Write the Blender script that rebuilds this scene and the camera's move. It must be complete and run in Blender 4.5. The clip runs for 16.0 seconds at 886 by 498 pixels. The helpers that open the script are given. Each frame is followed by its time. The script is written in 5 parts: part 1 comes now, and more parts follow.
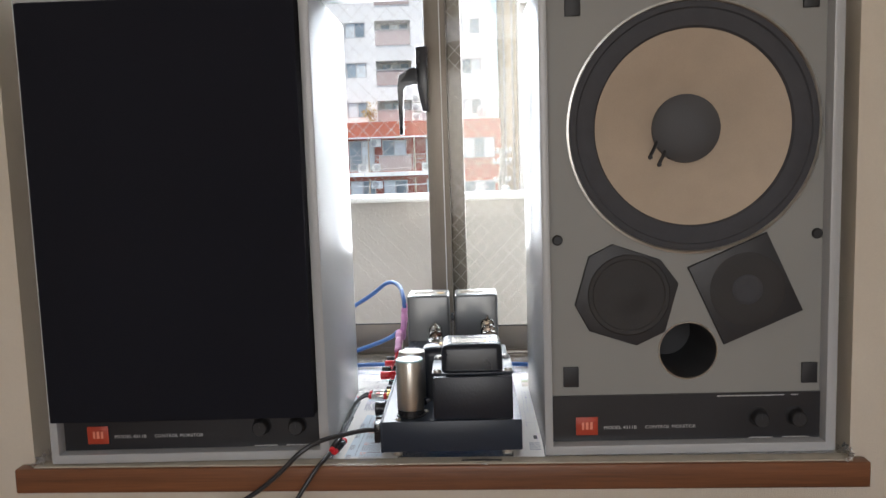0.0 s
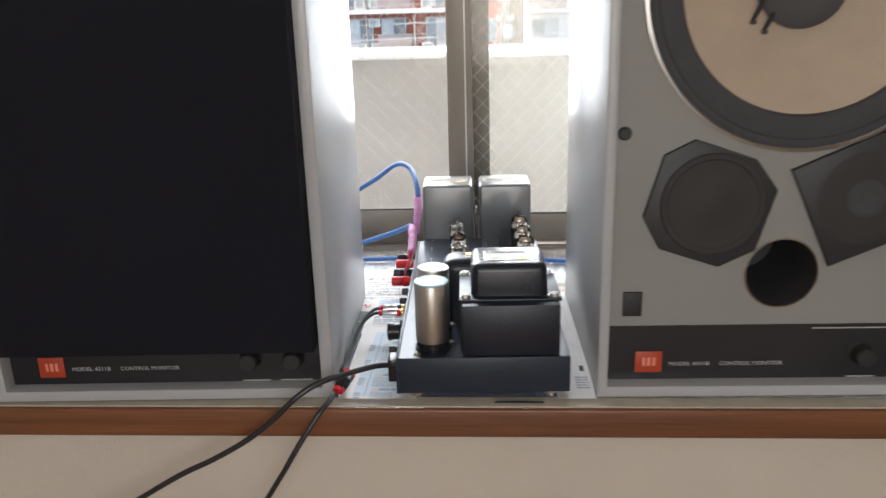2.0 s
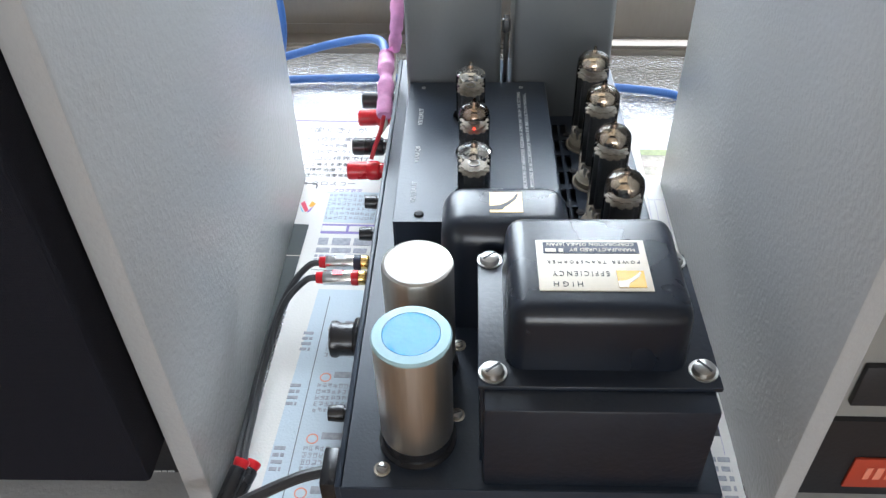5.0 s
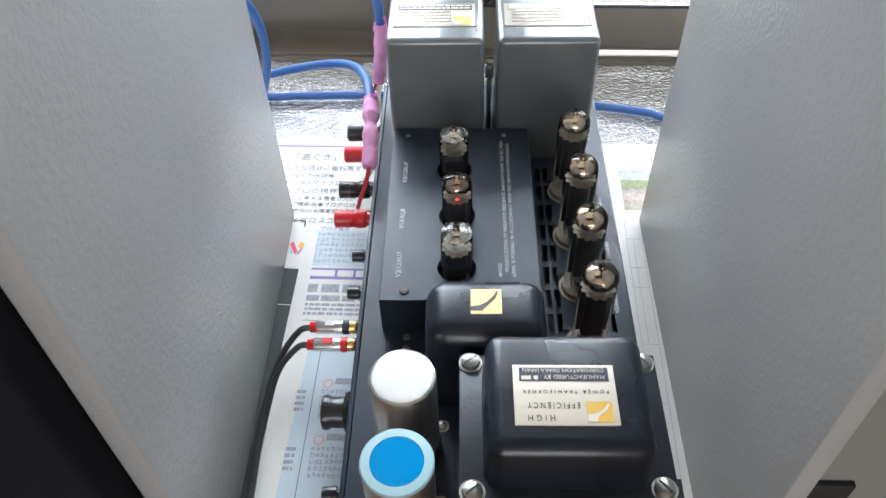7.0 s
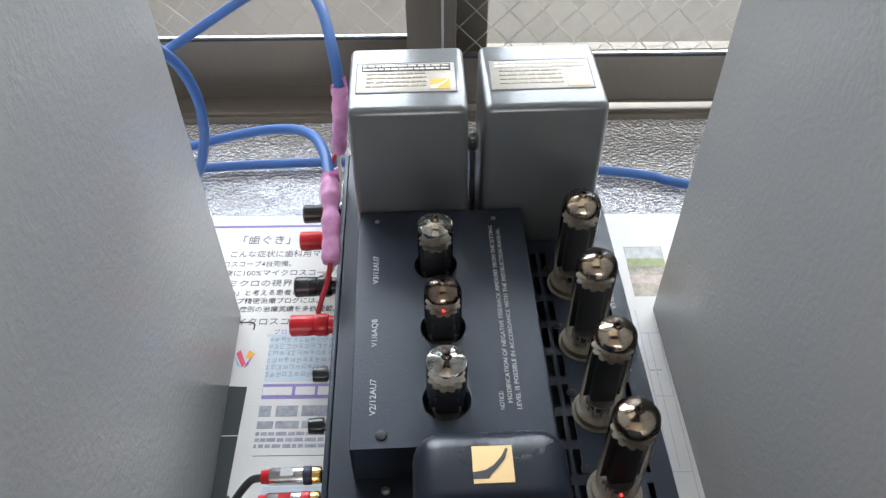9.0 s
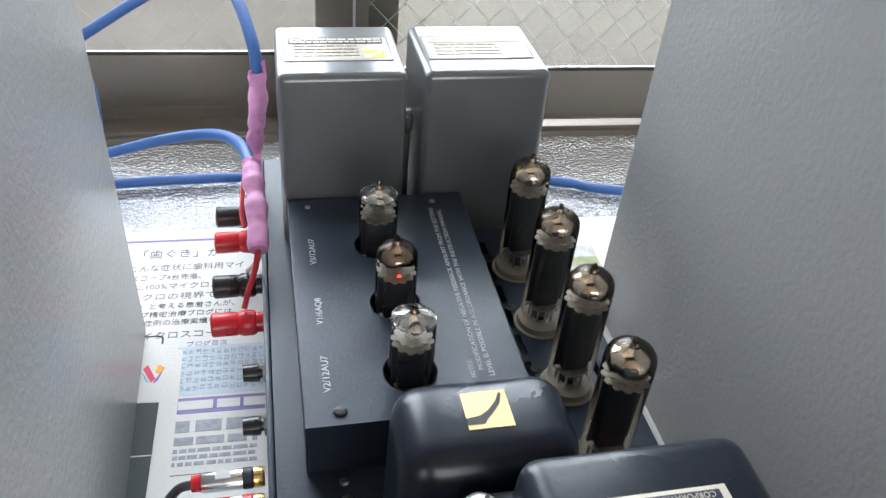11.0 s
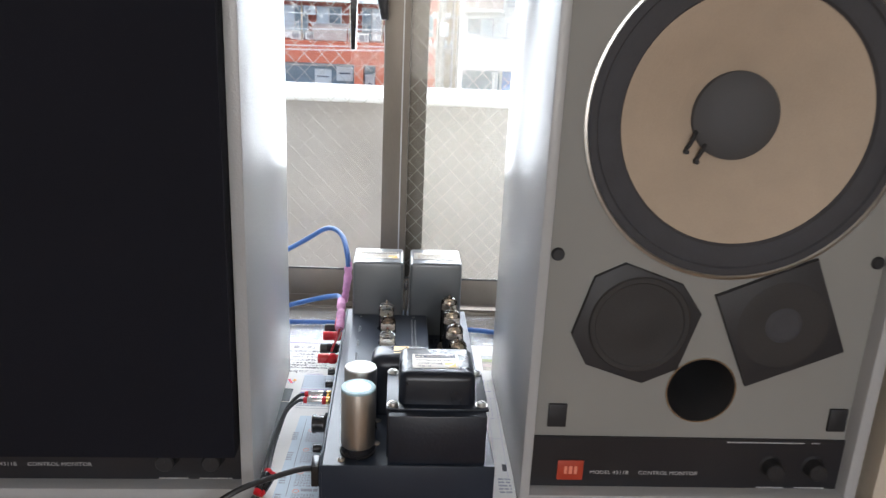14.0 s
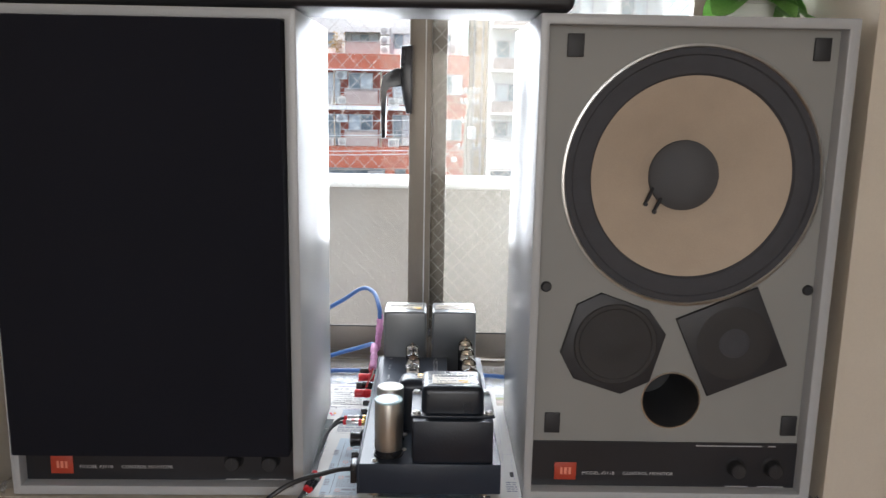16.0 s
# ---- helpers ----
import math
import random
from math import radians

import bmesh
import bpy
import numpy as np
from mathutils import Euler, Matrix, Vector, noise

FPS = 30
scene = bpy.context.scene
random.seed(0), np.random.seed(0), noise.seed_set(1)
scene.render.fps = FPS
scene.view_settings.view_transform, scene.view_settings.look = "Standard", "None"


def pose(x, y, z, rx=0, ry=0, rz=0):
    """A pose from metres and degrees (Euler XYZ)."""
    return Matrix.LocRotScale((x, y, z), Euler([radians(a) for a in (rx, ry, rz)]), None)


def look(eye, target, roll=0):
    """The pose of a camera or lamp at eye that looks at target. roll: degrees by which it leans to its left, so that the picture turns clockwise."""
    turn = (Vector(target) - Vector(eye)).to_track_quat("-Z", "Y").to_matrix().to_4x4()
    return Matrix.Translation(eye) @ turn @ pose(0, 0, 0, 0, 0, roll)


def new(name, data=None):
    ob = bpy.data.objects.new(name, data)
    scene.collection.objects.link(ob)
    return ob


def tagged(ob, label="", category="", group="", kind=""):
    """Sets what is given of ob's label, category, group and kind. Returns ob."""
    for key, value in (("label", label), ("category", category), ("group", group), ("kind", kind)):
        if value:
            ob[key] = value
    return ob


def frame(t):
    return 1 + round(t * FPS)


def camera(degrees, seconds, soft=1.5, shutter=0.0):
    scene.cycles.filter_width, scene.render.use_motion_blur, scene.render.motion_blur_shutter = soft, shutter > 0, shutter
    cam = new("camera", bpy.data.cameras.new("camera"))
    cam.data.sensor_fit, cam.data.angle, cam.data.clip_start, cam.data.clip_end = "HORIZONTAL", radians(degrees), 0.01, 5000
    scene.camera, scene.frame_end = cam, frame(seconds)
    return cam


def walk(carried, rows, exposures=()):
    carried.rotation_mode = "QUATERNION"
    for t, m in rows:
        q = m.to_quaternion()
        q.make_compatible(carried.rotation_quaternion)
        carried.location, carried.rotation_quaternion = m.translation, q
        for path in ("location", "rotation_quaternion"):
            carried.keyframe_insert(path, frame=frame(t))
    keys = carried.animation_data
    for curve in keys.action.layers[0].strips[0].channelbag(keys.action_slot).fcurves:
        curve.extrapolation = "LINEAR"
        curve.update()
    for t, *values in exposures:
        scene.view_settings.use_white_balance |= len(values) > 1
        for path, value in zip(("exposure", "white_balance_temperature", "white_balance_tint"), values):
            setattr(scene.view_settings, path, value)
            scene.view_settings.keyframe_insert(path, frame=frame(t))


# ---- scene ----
cam = camera(58.0, 16.0, soft=1.4, shutter=0.4)
PATH = [
    (0, (0.075, -0.979, 0.382), (-0.04, 1.005, 0.157), -1.8),
    (0.5, (0.085, -0.97, 0.381), (-0.049, 1.004, 0.088), -1.9),
    (1, (0.11, -0.961, 0.39), (-0.039, 0.999, 0.022), -2.0),
    (1.5, (0.102, -0.902, 0.397), (-0.037, 1.036, -0.078), -2.0),
    (2, (0.03, -0.748, 0.408), (-0.088, 1.154, -0.199), -1.6),
    (2.5, (-0.031, -0.604, 0.386), (-0.104, 1.253, -0.354), -0.3),
    (3, (-0.031, -0.478, 0.38), (-0.092, 1.307, -0.518), -0.3),
    (3.5, (0.007, -0.335, 0.369), (-0.101, 1.357, -0.693), -1.9),
    (6, (-0.001, -0.185, 0.422), (-0.115, 1.224, -0.993), -1.4),
    (6.5, (-0.001, -0.166, 0.454), (-0.103, 1.189, -1.013), -1.6),
    (7, (0.005, -0.147, 0.471), (-0.085, 1.188, -1.016), -1.7),
    (7.5, (0.005, -0.117, 0.466), (-0.072, 1.217, -1.022), -1.6),
    (8, (-0.001, -0.091, 0.451), (-0.067, 1.256, -1.027), -1.4),
    (8.5, (0.0, -0.064, 0.44), (-0.049, 1.306, -1.016), -1.3),
    (9, (-0.012, -0.039, 0.426), (-0.002, 1.348, -1.015), -0.4),
    (11.5, (-0.057, -0.075, 0.34), (0.326, 1.485, -0.851), 5.9),
    (12, (-0.039, -0.168, 0.353), (0.302, 1.432, -0.798), 7.4),
    (12.5, (-0.043, -0.309, 0.389), (0.212, 1.391, -0.633), 6.8),
    (13, (-0.054, -0.509, 0.461), (0.139, 1.275, -0.421), 5.2),
    (13.5, (-0.022, -0.611, 0.5), (0.107, 1.238, -0.251), 3.6),
    (14, (0.023, -0.707, 0.518), (0.089, 1.193, -0.104), 2.6),
    (14.5, (0.061, -0.817, 0.512), (0.065, 1.109, -0.027), 1.9),
    (15, (0.05, -0.885, 0.526), (0.015, 1.056, 0.042), 1.5),
    (15.5, (0.03, -0.915, 0.511), (-0.02, 1.039, 0.09), 1.2),
    (16, (0.043, -0.925, 0.506), (0.024, 1.038, 0.123), 1.0),
]
walk(cam, [(t, look(eye, target, roll)) for t, eye, target, roll in PATH],
     [(0, 1.3, 6450, 14), (1.5, 1.45, 6500, 14), (2.8, 1.75, 6500, 13), (3.5, 1.95, 6150, 11), (6, 1.8, 6100, 10), (7, 1.62, 6250, 11), (9, 1.27, 6350, 12), (11.5, 1.55, 6250, 11), (12.5, 1.6, 6250, 11), (13, 1.6, 6100, 13), (14.5, 1.38, 6350, 14), (16, 1.32, 6350, 14)])

# ---- world and light ----
world = bpy.data.worlds.new("sky")
scene.world = world
world.use_nodes = True
wn = world.node_tree
sky = wn.nodes.new("ShaderNodeTexSky")
sky.sky_type, sky.sun_disc = "NISHITA", False
sky.sun_elevation, sky.sun_rotation = radians(68), radians(222)
wn.links.new(sky.outputs[0], wn.nodes["Background"].inputs[0])
wn.nodes["Background"].inputs[1].default_value = 0.115

sun_data = bpy.data.lights.new("sun", "SUN")
sun_data.energy, sun_data.angle, sun_data.color = 2.8, radians(0.6), (1, 0.95, 0.88)
sun = new("sun", sun_data)
sun.matrix_world = look((2, -3, 4), (2 + 0.25, -3 + 0.28, 4 - 0.93))


def area_lamp(name, m, w, h, energy, colour):
    data = bpy.data.lights.new(name, "AREA")
    data.shape, data.size, data.size_y, data.energy, data.color = "RECTANGLE", w, h, energy, colour
    ob = new(name, data)
    ob.matrix_world = m
    return ob


# daylight by the window that is seen; added fill from an unseen rear opening
area_lamp("window_daylight", look((0, 0.80, 0.88), (0, 0.12, 0.32)), 1.1, 0.85, 9.5, (0.88, 0.95, 1.0))
area_lamp("window_daylight", look((0, 0.86, 0.46), (0, 0, 0.30)), 1.15, 0.60, 8.0, (0.90, 0.95, 1.0))
area_lamp("rear_fill_light", look((0.10, -2.62, 0.60), (0.02, 0, 0.25)), 1.35, 1.15, 8.8, (1.0, 0.95, 0.87))


# ---- materials ----
def mat(name, base, rough=0.5, metal=0.0, vary=0.12, scale=8.0, grain=0.0, grain_scale=400.0, stretch=(1, 1, 1), coat=0.0, rough_vary=0.08, spec=0.5, per_object=0.0, dark=None):
    m = bpy.data.materials.new(name)
    m.use_nodes = True
    nt = m.node_tree
    b = nt.nodes["Principled BSDF"]
    b.inputs["Metallic"].default_value = metal
    b.inputs["Specular IOR Level"].default_value = spec
    if coat:
        b.inputs["Coat Weight"].default_value = coat
        b.inputs["Coat Roughness"].default_value = 0.12
    co = nt.nodes.new("ShaderNodeTexCoord")
    mp = nt.nodes.new("ShaderNodeMapping")
    mp.inputs["Scale"].default_value = stretch
    nt.links.new(co.outputs["Object"], mp.inputs["Vector"])
    n1 = nt.nodes.new("ShaderNodeTexNoise")
    n1.inputs["Scale"].default_value, n1.inputs["Detail"].default_value = scale, 6
    n2 = nt.nodes.new("ShaderNodeTexNoise")
    n2.inputs["Scale"].default_value, n2.inputs["Detail"].default_value = grain_scale, 3
    for n in (n1, n2):
        nt.links.new(mp.outputs[0], n.inputs["Vector"])
    ramp = nt.nodes.new("ShaderNodeValToRGB")
    lo = dark or [c * (1 - vary) for c in base]
    hi = [min(1, c * (1 + vary)) for c in base]
    ramp.color_ramp.elements[0].position, ramp.color_ramp.elements[1].position = 0.3, 0.7
    ramp.color_ramp.elements[0].color, ramp.color_ramp.elements[1].color = (*lo, 1), (*hi, 1)
    mix = nt.nodes.new("ShaderNodeMath")
    mix.operation = "MULTIPLY_ADD"
    mix.inputs[1].default_value, mix.inputs[2].default_value = 0.3, 0.0
    nt.links.new(n2.outputs["Fac"], mix.inputs[0])
    add = nt.nodes.new("ShaderNodeMath")
    add.operation = "MULTIPLY_ADD"
    add.inputs[1].default_value = 0.7
    nt.links.new(n1.outputs["Fac"], add.inputs[0])
    nt.links.new(mix.outputs[0], add.inputs[2])
    nt.links.new(add.outputs[0], ramp.inputs[0])
    out = ramp.outputs[0]
    if per_object:
        info = nt.nodes.new("ShaderNodeObjectInfo")
        hsv = nt.nodes.new("ShaderNodeHueSaturation")
        mr = nt.nodes.new("ShaderNodeMapRange")
        mr.inputs["To Min"].default_value, mr.inputs["To Max"].default_value = 1 - per_object, 1 + per_object
        nt.links.new(info.outputs["Random"], mr.inputs["Value"])
        nt.links.new(mr.outputs[0], hsv.inputs["Value"])
        nt.links.new(out, hsv.inputs["Color"])
        out = hsv.outputs[0]
    nt.links.new(out, b.inputs["Base Color"])
    rr = nt.nodes.new("ShaderNodeMapRange")
    rr.inputs["To Min"].default_value, rr.inputs["To Max"].default_value = max(0.02, rough - rough_vary), min(1, rough + rough_vary)
    nt.links.new(n1.outputs["Fac"], rr.inputs["Value"])
    nt.links.new(rr.outputs[0], b.inputs["Roughness"])
    if grain:
        bump = nt.nodes.new("ShaderNodeBump")
        bump.inputs["Strength"].default_value, bump.inputs["Distance"].default_value = grain, 0.001
        nt.links.new(n2.outputs["Fac"], bump.inputs["Height"])
        nt.links.new(bump.outputs[0], b.inputs["Normal"])
    return m


def glass_mat(name, tint=(1, 1, 1), ior=1.5, rough=0.02):
    m = bpy.data.materials.new(name)
    m.use_nodes = True
    nt = m.node_tree
    nt.nodes.remove(nt.nodes["Principled BSDF"])
    tr, gl = nt.nodes.new("ShaderNodeBsdfTransparent"), nt.nodes.new("ShaderNodeBsdfGlossy")
    tr.inputs[0].default_value = (*tint, 1)
    gl.inputs["Roughness"].default_value = rough
    fr, mx = nt.nodes.new("ShaderNodeFresnel"), nt.nodes.new("ShaderNodeMixShader")
    fr.inputs[0].default_value = ior
    nt.links.new(fr.outputs[0], mx.inputs[0])
    nt.links.new(tr.outputs[0], mx.inputs[1])
    nt.links.new(gl.outputs[0], mx.inputs[2])
    nt.links.new(mx.outputs[0], nt.nodes["Material Output"].inputs[0])
    return m


def glow_mat(name, colour, strength):
    m = mat(name, colour, 0.5)
    b = m.node_tree.nodes["Principled BSDF"]
    b.inputs["Emission Color"].default_value = (*colour, 1)
    b.inputs["Emission Strength"].default_value = strength
    return m


def weave_mat(name, base, rough, scale, strength, vary=0.1, dist=0.0006, metal=0.0):
    """A cloth, embossed paper or foil: crossed waves with noise as relief."""
    m = mat(name, base, rough, metal, vary=vary, scale=5, spec=0.5 if metal else 0.12)
    nt = m.node_tree
    b = nt.nodes["Principled BSDF"]
    co = nt.nodes.new("ShaderNodeTexCoord")
    heights = []
    for axis in ("X", "Z", "Y"):
        w = nt.nodes.new("ShaderNodeTexWave")
        w.bands_direction = axis
        w.inputs["Scale"].default_value, w.inputs["Distortion"].default_value = scale, 3.5
        w.inputs["Detail"].default_value, w.inputs["Detail Scale"].default_value = 2, 2.5
        nt.links.new(co.outputs["Object"], w.inputs["Vector"])
        heights.append(w)
    n = nt.nodes.new("ShaderNodeTexNoise")
    n.inputs["Scale"].default_value = scale * 2.2
    nt.links.new(co.outputs["Object"], n.inputs["Vector"])
    total = n.outputs["Fac"]
    for w in heights:
        a = nt.nodes.new("ShaderNodeMath")
        a.operation = "ADD"
        nt.links.new(total, a.inputs[0])
        nt.links.new(w.outputs["Fac"], a.inputs[1])
        total = a.outputs[0]
    bump = nt.nodes.new("ShaderNodeBump")
    bump.inputs["Strength"].default_value, bump.inputs["Distance"].default_value = strength, dist
    nt.links.new(total, bump.inputs["Height"])
    nt.links.new(bump.outputs[0], b.inputs["Normal"])
    return m


def foil_mat(name):
    """Metal foil: soft creases of two sizes over a fine embossed grain."""
    m = mat(name, (0.90, 0.905, 0.91), 0.14, 0.95, vary=0.03, scale=40, rough_vary=0.05)
    nt = m.node_tree
    b = nt.nodes["Principled BSDF"]
    co = nt.nodes.new("ShaderNodeTexCoord")
    total = None
    for scale, weight, kind in ((50, 0.5, "noise"), (320, 0.9, "cell"), (800, 0.4, "cell")):
        n = nt.nodes.new("ShaderNodeTexNoise" if kind == "noise" else "ShaderNodeTexVoronoi")
        n.inputs["Scale"].default_value = scale
        nt.links.new(co.outputs["Object"], n.inputs["Vector"])
        a = nt.nodes.new("ShaderNodeMath")
        a.operation = "MULTIPLY_ADD"
        a.inputs[1].default_value = weight
        nt.links.new(n.outputs["Fac" if kind == "noise" else "Distance"], a.inputs[0])
        if total is not None:
            nt.links.new(total, a.inputs[2])
        total = a.outputs[0]
    bump = nt.nodes.new("ShaderNodeBump")
    bump.inputs["Strength"].default_value, bump.inputs["Distance"].default_value = 1.0, 0.0022
    nt.links.new(total, bump.inputs["Height"])
    nt.links.new(bump.outputs[0], b.inputs["Normal"])
    return m


M = dict(
    cabinet=mat("grey_cabinet_lacquer", (0.39, 0.395, 0.398), 0.19, vary=0.025, scale=3, grain=0.42, grain_scale=330, spec=0.36, rough_vary=0.04),
    baffle=mat("grey_baffle_paint", (0.245, 0.24, 0.225), 0.6, vary=0.05, scale=9, grain=0.15, grain_scale=900),
    panel=mat("black_panel_foil", (0.014, 0.014, 0.017), 0.4, vary=0.2, grain=0.1),
    grille=weave_mat("black_grille_cloth", (0.013, 0.0135, 0.019), 0.95, 420, 0.5, dist=0.0004),
    cone=mat("cream_cone_coating", (0.42, 0.335, 0.255), 0.75, vary=0.07, scale=22, grain=0.3, grain_scale=500),
    surround=mat("dark_surround_paper", (0.05, 0.05, 0.056), 0.85, vary=0.15, scale=40, grain=0.3, grain_scale=700),
    cap=mat("grey_dust_cap", (0.075, 0.075, 0.08), 0.8, vary=0.1, grain=0.2, grain_scale=800),
    rubber=mat("black_rubber", (0.016, 0.016, 0.018), 0.55, vary=0.2, grain=0.15),
    plate=mat("black_driver_plate", (0.022, 0.022, 0.025), 0.5, vary=0.2, grain=0.2, grain_scale=700),
    darkcone=mat("dark_driver_cone", (0.03, 0.028, 0.028), 0.75, vary=0.2),
    port=mat("grey_port_card", (0.04, 0.04, 0.042), 0.8, vary=0.1),
    red_badge=mat("orange_red_badge", (0.42, 0.05, 0.022), 0.45, vary=0.06),
    white_ink=mat("white_ink", (0.48, 0.48, 0.48), 0.6, vary=0.15, scale=300),
    pale_red=mat("pale_red_ink", (0.78, 0.26, 0.17), 0.5),
    chrome=mat("bright_steel", (0.72, 0.71, 0.69), 0.18, 1.0, vary=0.08),
    steel=mat("dull_screw_steel", (0.45, 0.44, 0.42), 0.32, 1.0, vary=0.2, scale=60),
    brass=mat("gold_plate", (0.83, 0.58, 0.22), 0.22, 1.0, vary=0.08),
    enamel=mat("black_chassis_enamel", (0.022, 0.030, 0.045), 0.34, rough_vary=0.04, spec=0.35, vary=0.15, scale=12, grain=0.12, grain_scale=600),
    bell=mat("black_transformer_enamel", (0.007, 0.010, 0.017), 0.28, rough_vary=0.03, spec=0.45, vary=0.1, scale=20, grain=0.1, grain_scale=300),
    lam=mat("black_lamination_paint", (0.009, 0.013, 0.022), 0.38, vary=0.25, scale=25, grain=0.2, grain_scale=300),
    hammer=mat("grey_metallic_paint", (0.12, 0.128, 0.131), 0.30, 0.2, coat=0.6, vary=0.03, rough_vary=0.03, scale=5, grain=0.12, grain_scale=350),
    can=mat("brushed_aluminium_can", (0.62, 0.59, 0.54), 0.33, 0.95, vary=0.14, scale=9, stretch=(1, 1, 0.05), grain=0.12, grain_scale=500),
    can_top=mat("dull_aluminium_lid", (0.46, 0.455, 0.43), 0.55, 0.5, vary=0.1, scale=60),
    blue_cap=mat("blue_plastic_sticker", (0.0, 0.22, 0.50), 0.08, vary=0.05, spec=0.5, rough_vary=0.02, grain=0.5, grain_scale=70),
    sleeve=mat("pale_blue_sleeve", (0.34, 0.50, 0.54), 0.35, vary=0.08, spec=0.2),
    label=mat("cream_name_plate", (0.60, 0.54, 0.44), 0.4, vary=0.05, scale=40),
    label_silver=mat("silver_name_plate", (0.34, 0.315, 0.27), 0.38, 0.5, vary=0.08, scale=40),
    plate_ink=mat("pale_brown_plate_ink", (0.22, 0.18, 0.12), 0.5),
    navy=mat("dark_blue_ink", (0.018, 0.024, 0.05), 0.5),
    ink=mat("black_ink", (0.025, 0.025, 0.03), 0.6),
    print=mat("grey_print", (0.13, 0.13, 0.15), 0.7, vary=0.25, scale=200),
    fine=mat("faint_print", (0.33, 0.34, 0.38), 0.7, vary=0.25, scale=200),
    gold_ink=mat("yellow_gold_ink", (0.62, 0.36, 0.03), 0.4),
    gold=mat("gold_foil_badge", (0.62, 0.43, 0.20), 0.4, 0.35, vary=0.06),
    tube_glass=glass_mat("tube_glass", (0.96, 0.95, 0.93), 1.45),
    getter=mat("getter_mirror", (0.66, 0.56, 0.45), 0.12, 1.0, vary=0.3, scale=130, rough_vary=0.05),
    silver_getter=mat("silver_getter_mirror", (0.66, 0.64, 0.61), 0.14, 1.0, vary=0.5, scale=150, rough_vary=0.05),
    brown_getter=mat("dark_brown_getter_mirror", (0.30, 0.22, 0.17), 0.12, 1.0, vary=0.35, scale=120, rough_vary=0.05),
    anode=mat("grey_black_anode", (0.055, 0.057, 0.06), 0.5, 0.3, vary=0.25, scale=60),
    mica=mat("white_mica", (0.38, 0.335, 0.27), 0.4, vary=0.3, scale=250),
    heater=glow_mat("glowing_heater", (1.0, 0.04, 0.02), 1.6),
    socket=mat("tan_ceramic_socket", (0.25, 0.21, 0.155), 0.5, vary=0.2, scale=150),
    red_plastic=mat("red_terminal_plastic", (0.56, 0.012, 0.02), 0.28, vary=0.1),
    black_plastic=mat("black_terminal_plastic", (0.014, 0.014, 0.016), 0.26, vary=0.1),
    blue_cable=mat("blue_cable_sheath", (0.03, 0.10, 0.29), 0.42, vary=0.1, scale=30, grain=0.15),
    tape=mat("pink_masking_tape", (0.56, 0.25, 0.45), 0.55, vary=0.18, scale=90, grain=0.9, grain_scale=180),
    red_wire=mat("red_wire_sheath", (0.45, 0.02, 0.03), 0.4),
    white_wire=mat("white_wire_sheath", (0.6, 0.57, 0.5), 0.5),
    black_cable=mat("black_cable_sheath", (0.02, 0.02, 0.022), 0.42, vary=0.15, grain=0.15),
    paper=mat("newsprint_paper", (0.70, 0.685, 0.655), 0.8, vary=0.05, scale=18, grain=0.2, grain_scale=700),
    blue_page=mat("pale_blue_newsprint", (0.52, 0.60, 0.66), 0.8, vary=0.06, scale=18, grain=0.2, grain_scale=700),
    purple=mat("violet_newsprint_ink", (0.26, 0.22, 0.47), 0.8, vary=0.1, scale=60),
    dark_card=mat("dark_green_card", (0.022, 0.032, 0.032), 0.55, vary=0.2),
    foil=foil_mat("aluminium_foil_sheet"),
    foam=mat("cream_foam_edge", (0.42, 0.38, 0.31), 0.8, vary=0.15, scale=40, grain=0.3),
    wallpaper=weave_mat("cream_embossed_wallpaper", (0.72, 0.64, 0.53), 0.85, 330, 0.6, vary=0.05, dist=0.0006),
    plaster=mat("white_plaster", (0.74, 0.71, 0.66), 0.85, vary=0.04, grain=0.2),
    floorwood=mat("brown_floor_wood", (0.25, 0.15, 0.08), 0.45, vary=0.3, scale=5, stretch=(1, 0.1, 1)),
    bronze=mat("bronze_anodised_frame", (0.165, 0.138, 0.108), 0.38, 0.4, vary=0.1, scale=10, stretch=(1, 1, 0.2), grain=0.05),
    gasket=mat("black_gasket", (0.02, 0.02, 0.02), 0.6),
    wire=mat("glass_mesh_wire", (0.42, 0.39, 0.35), 0.4, 0.6),
    concrete=mat("painted_concrete", (0.43, 0.40, 0.375), 0.85, vary=0.10, scale=7, grain=1.0, grain_scale=110),
    coping=mat("white_coping_paint", (0.80, 0.80, 0.79), 0.6, vary=0.06, scale=6),
    leaf=mat("green_leaf", (0.24, 0.46, 0.13), 0.5, vary=0.3, scale=25),
    white_wall=mat("white_tile_facade", (0.78, 0.76, 0.72), 0.7, vary=0.05, scale=0.7),
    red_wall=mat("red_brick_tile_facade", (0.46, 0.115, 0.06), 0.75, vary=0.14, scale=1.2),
    # the same red tile, darkened: the balcony recess's shade is in the colour
    red_shaded=mat("red_tile_painted_shade", (0.33, 0.075, 0.045), 0.75, vary=0.14, scale=1.2),
    tan_wall=mat("tan_render_facade", (0.46, 0.36, 0.25), 0.8, vary=0.12, scale=0.8),
    grey_rail=mat("grey_brown_balcony_panel", (0.42, 0.33, 0.30), 0.6, vary=0.06, scale=2),
    pane=mat("facade_window_glass", (0.22, 0.27, 0.30), 0.15, vary=0.35, scale=1.1),
    curtain=mat("pale_curtain", (0.62, 0.66, 0.66), 0.8, vary=0.15, scale=3),
    alu=mat("grey_aluminium_frame", (0.45, 0.44, 0.42), 0.5, 0.2),
    white_metal=mat("white_appliance_paint", (0.75, 0.74, 0.70), 0.5, vary=0.06),
    pole=mat("concrete_pole", (0.40, 0.36, 0.31), 0.85, vary=0.1),
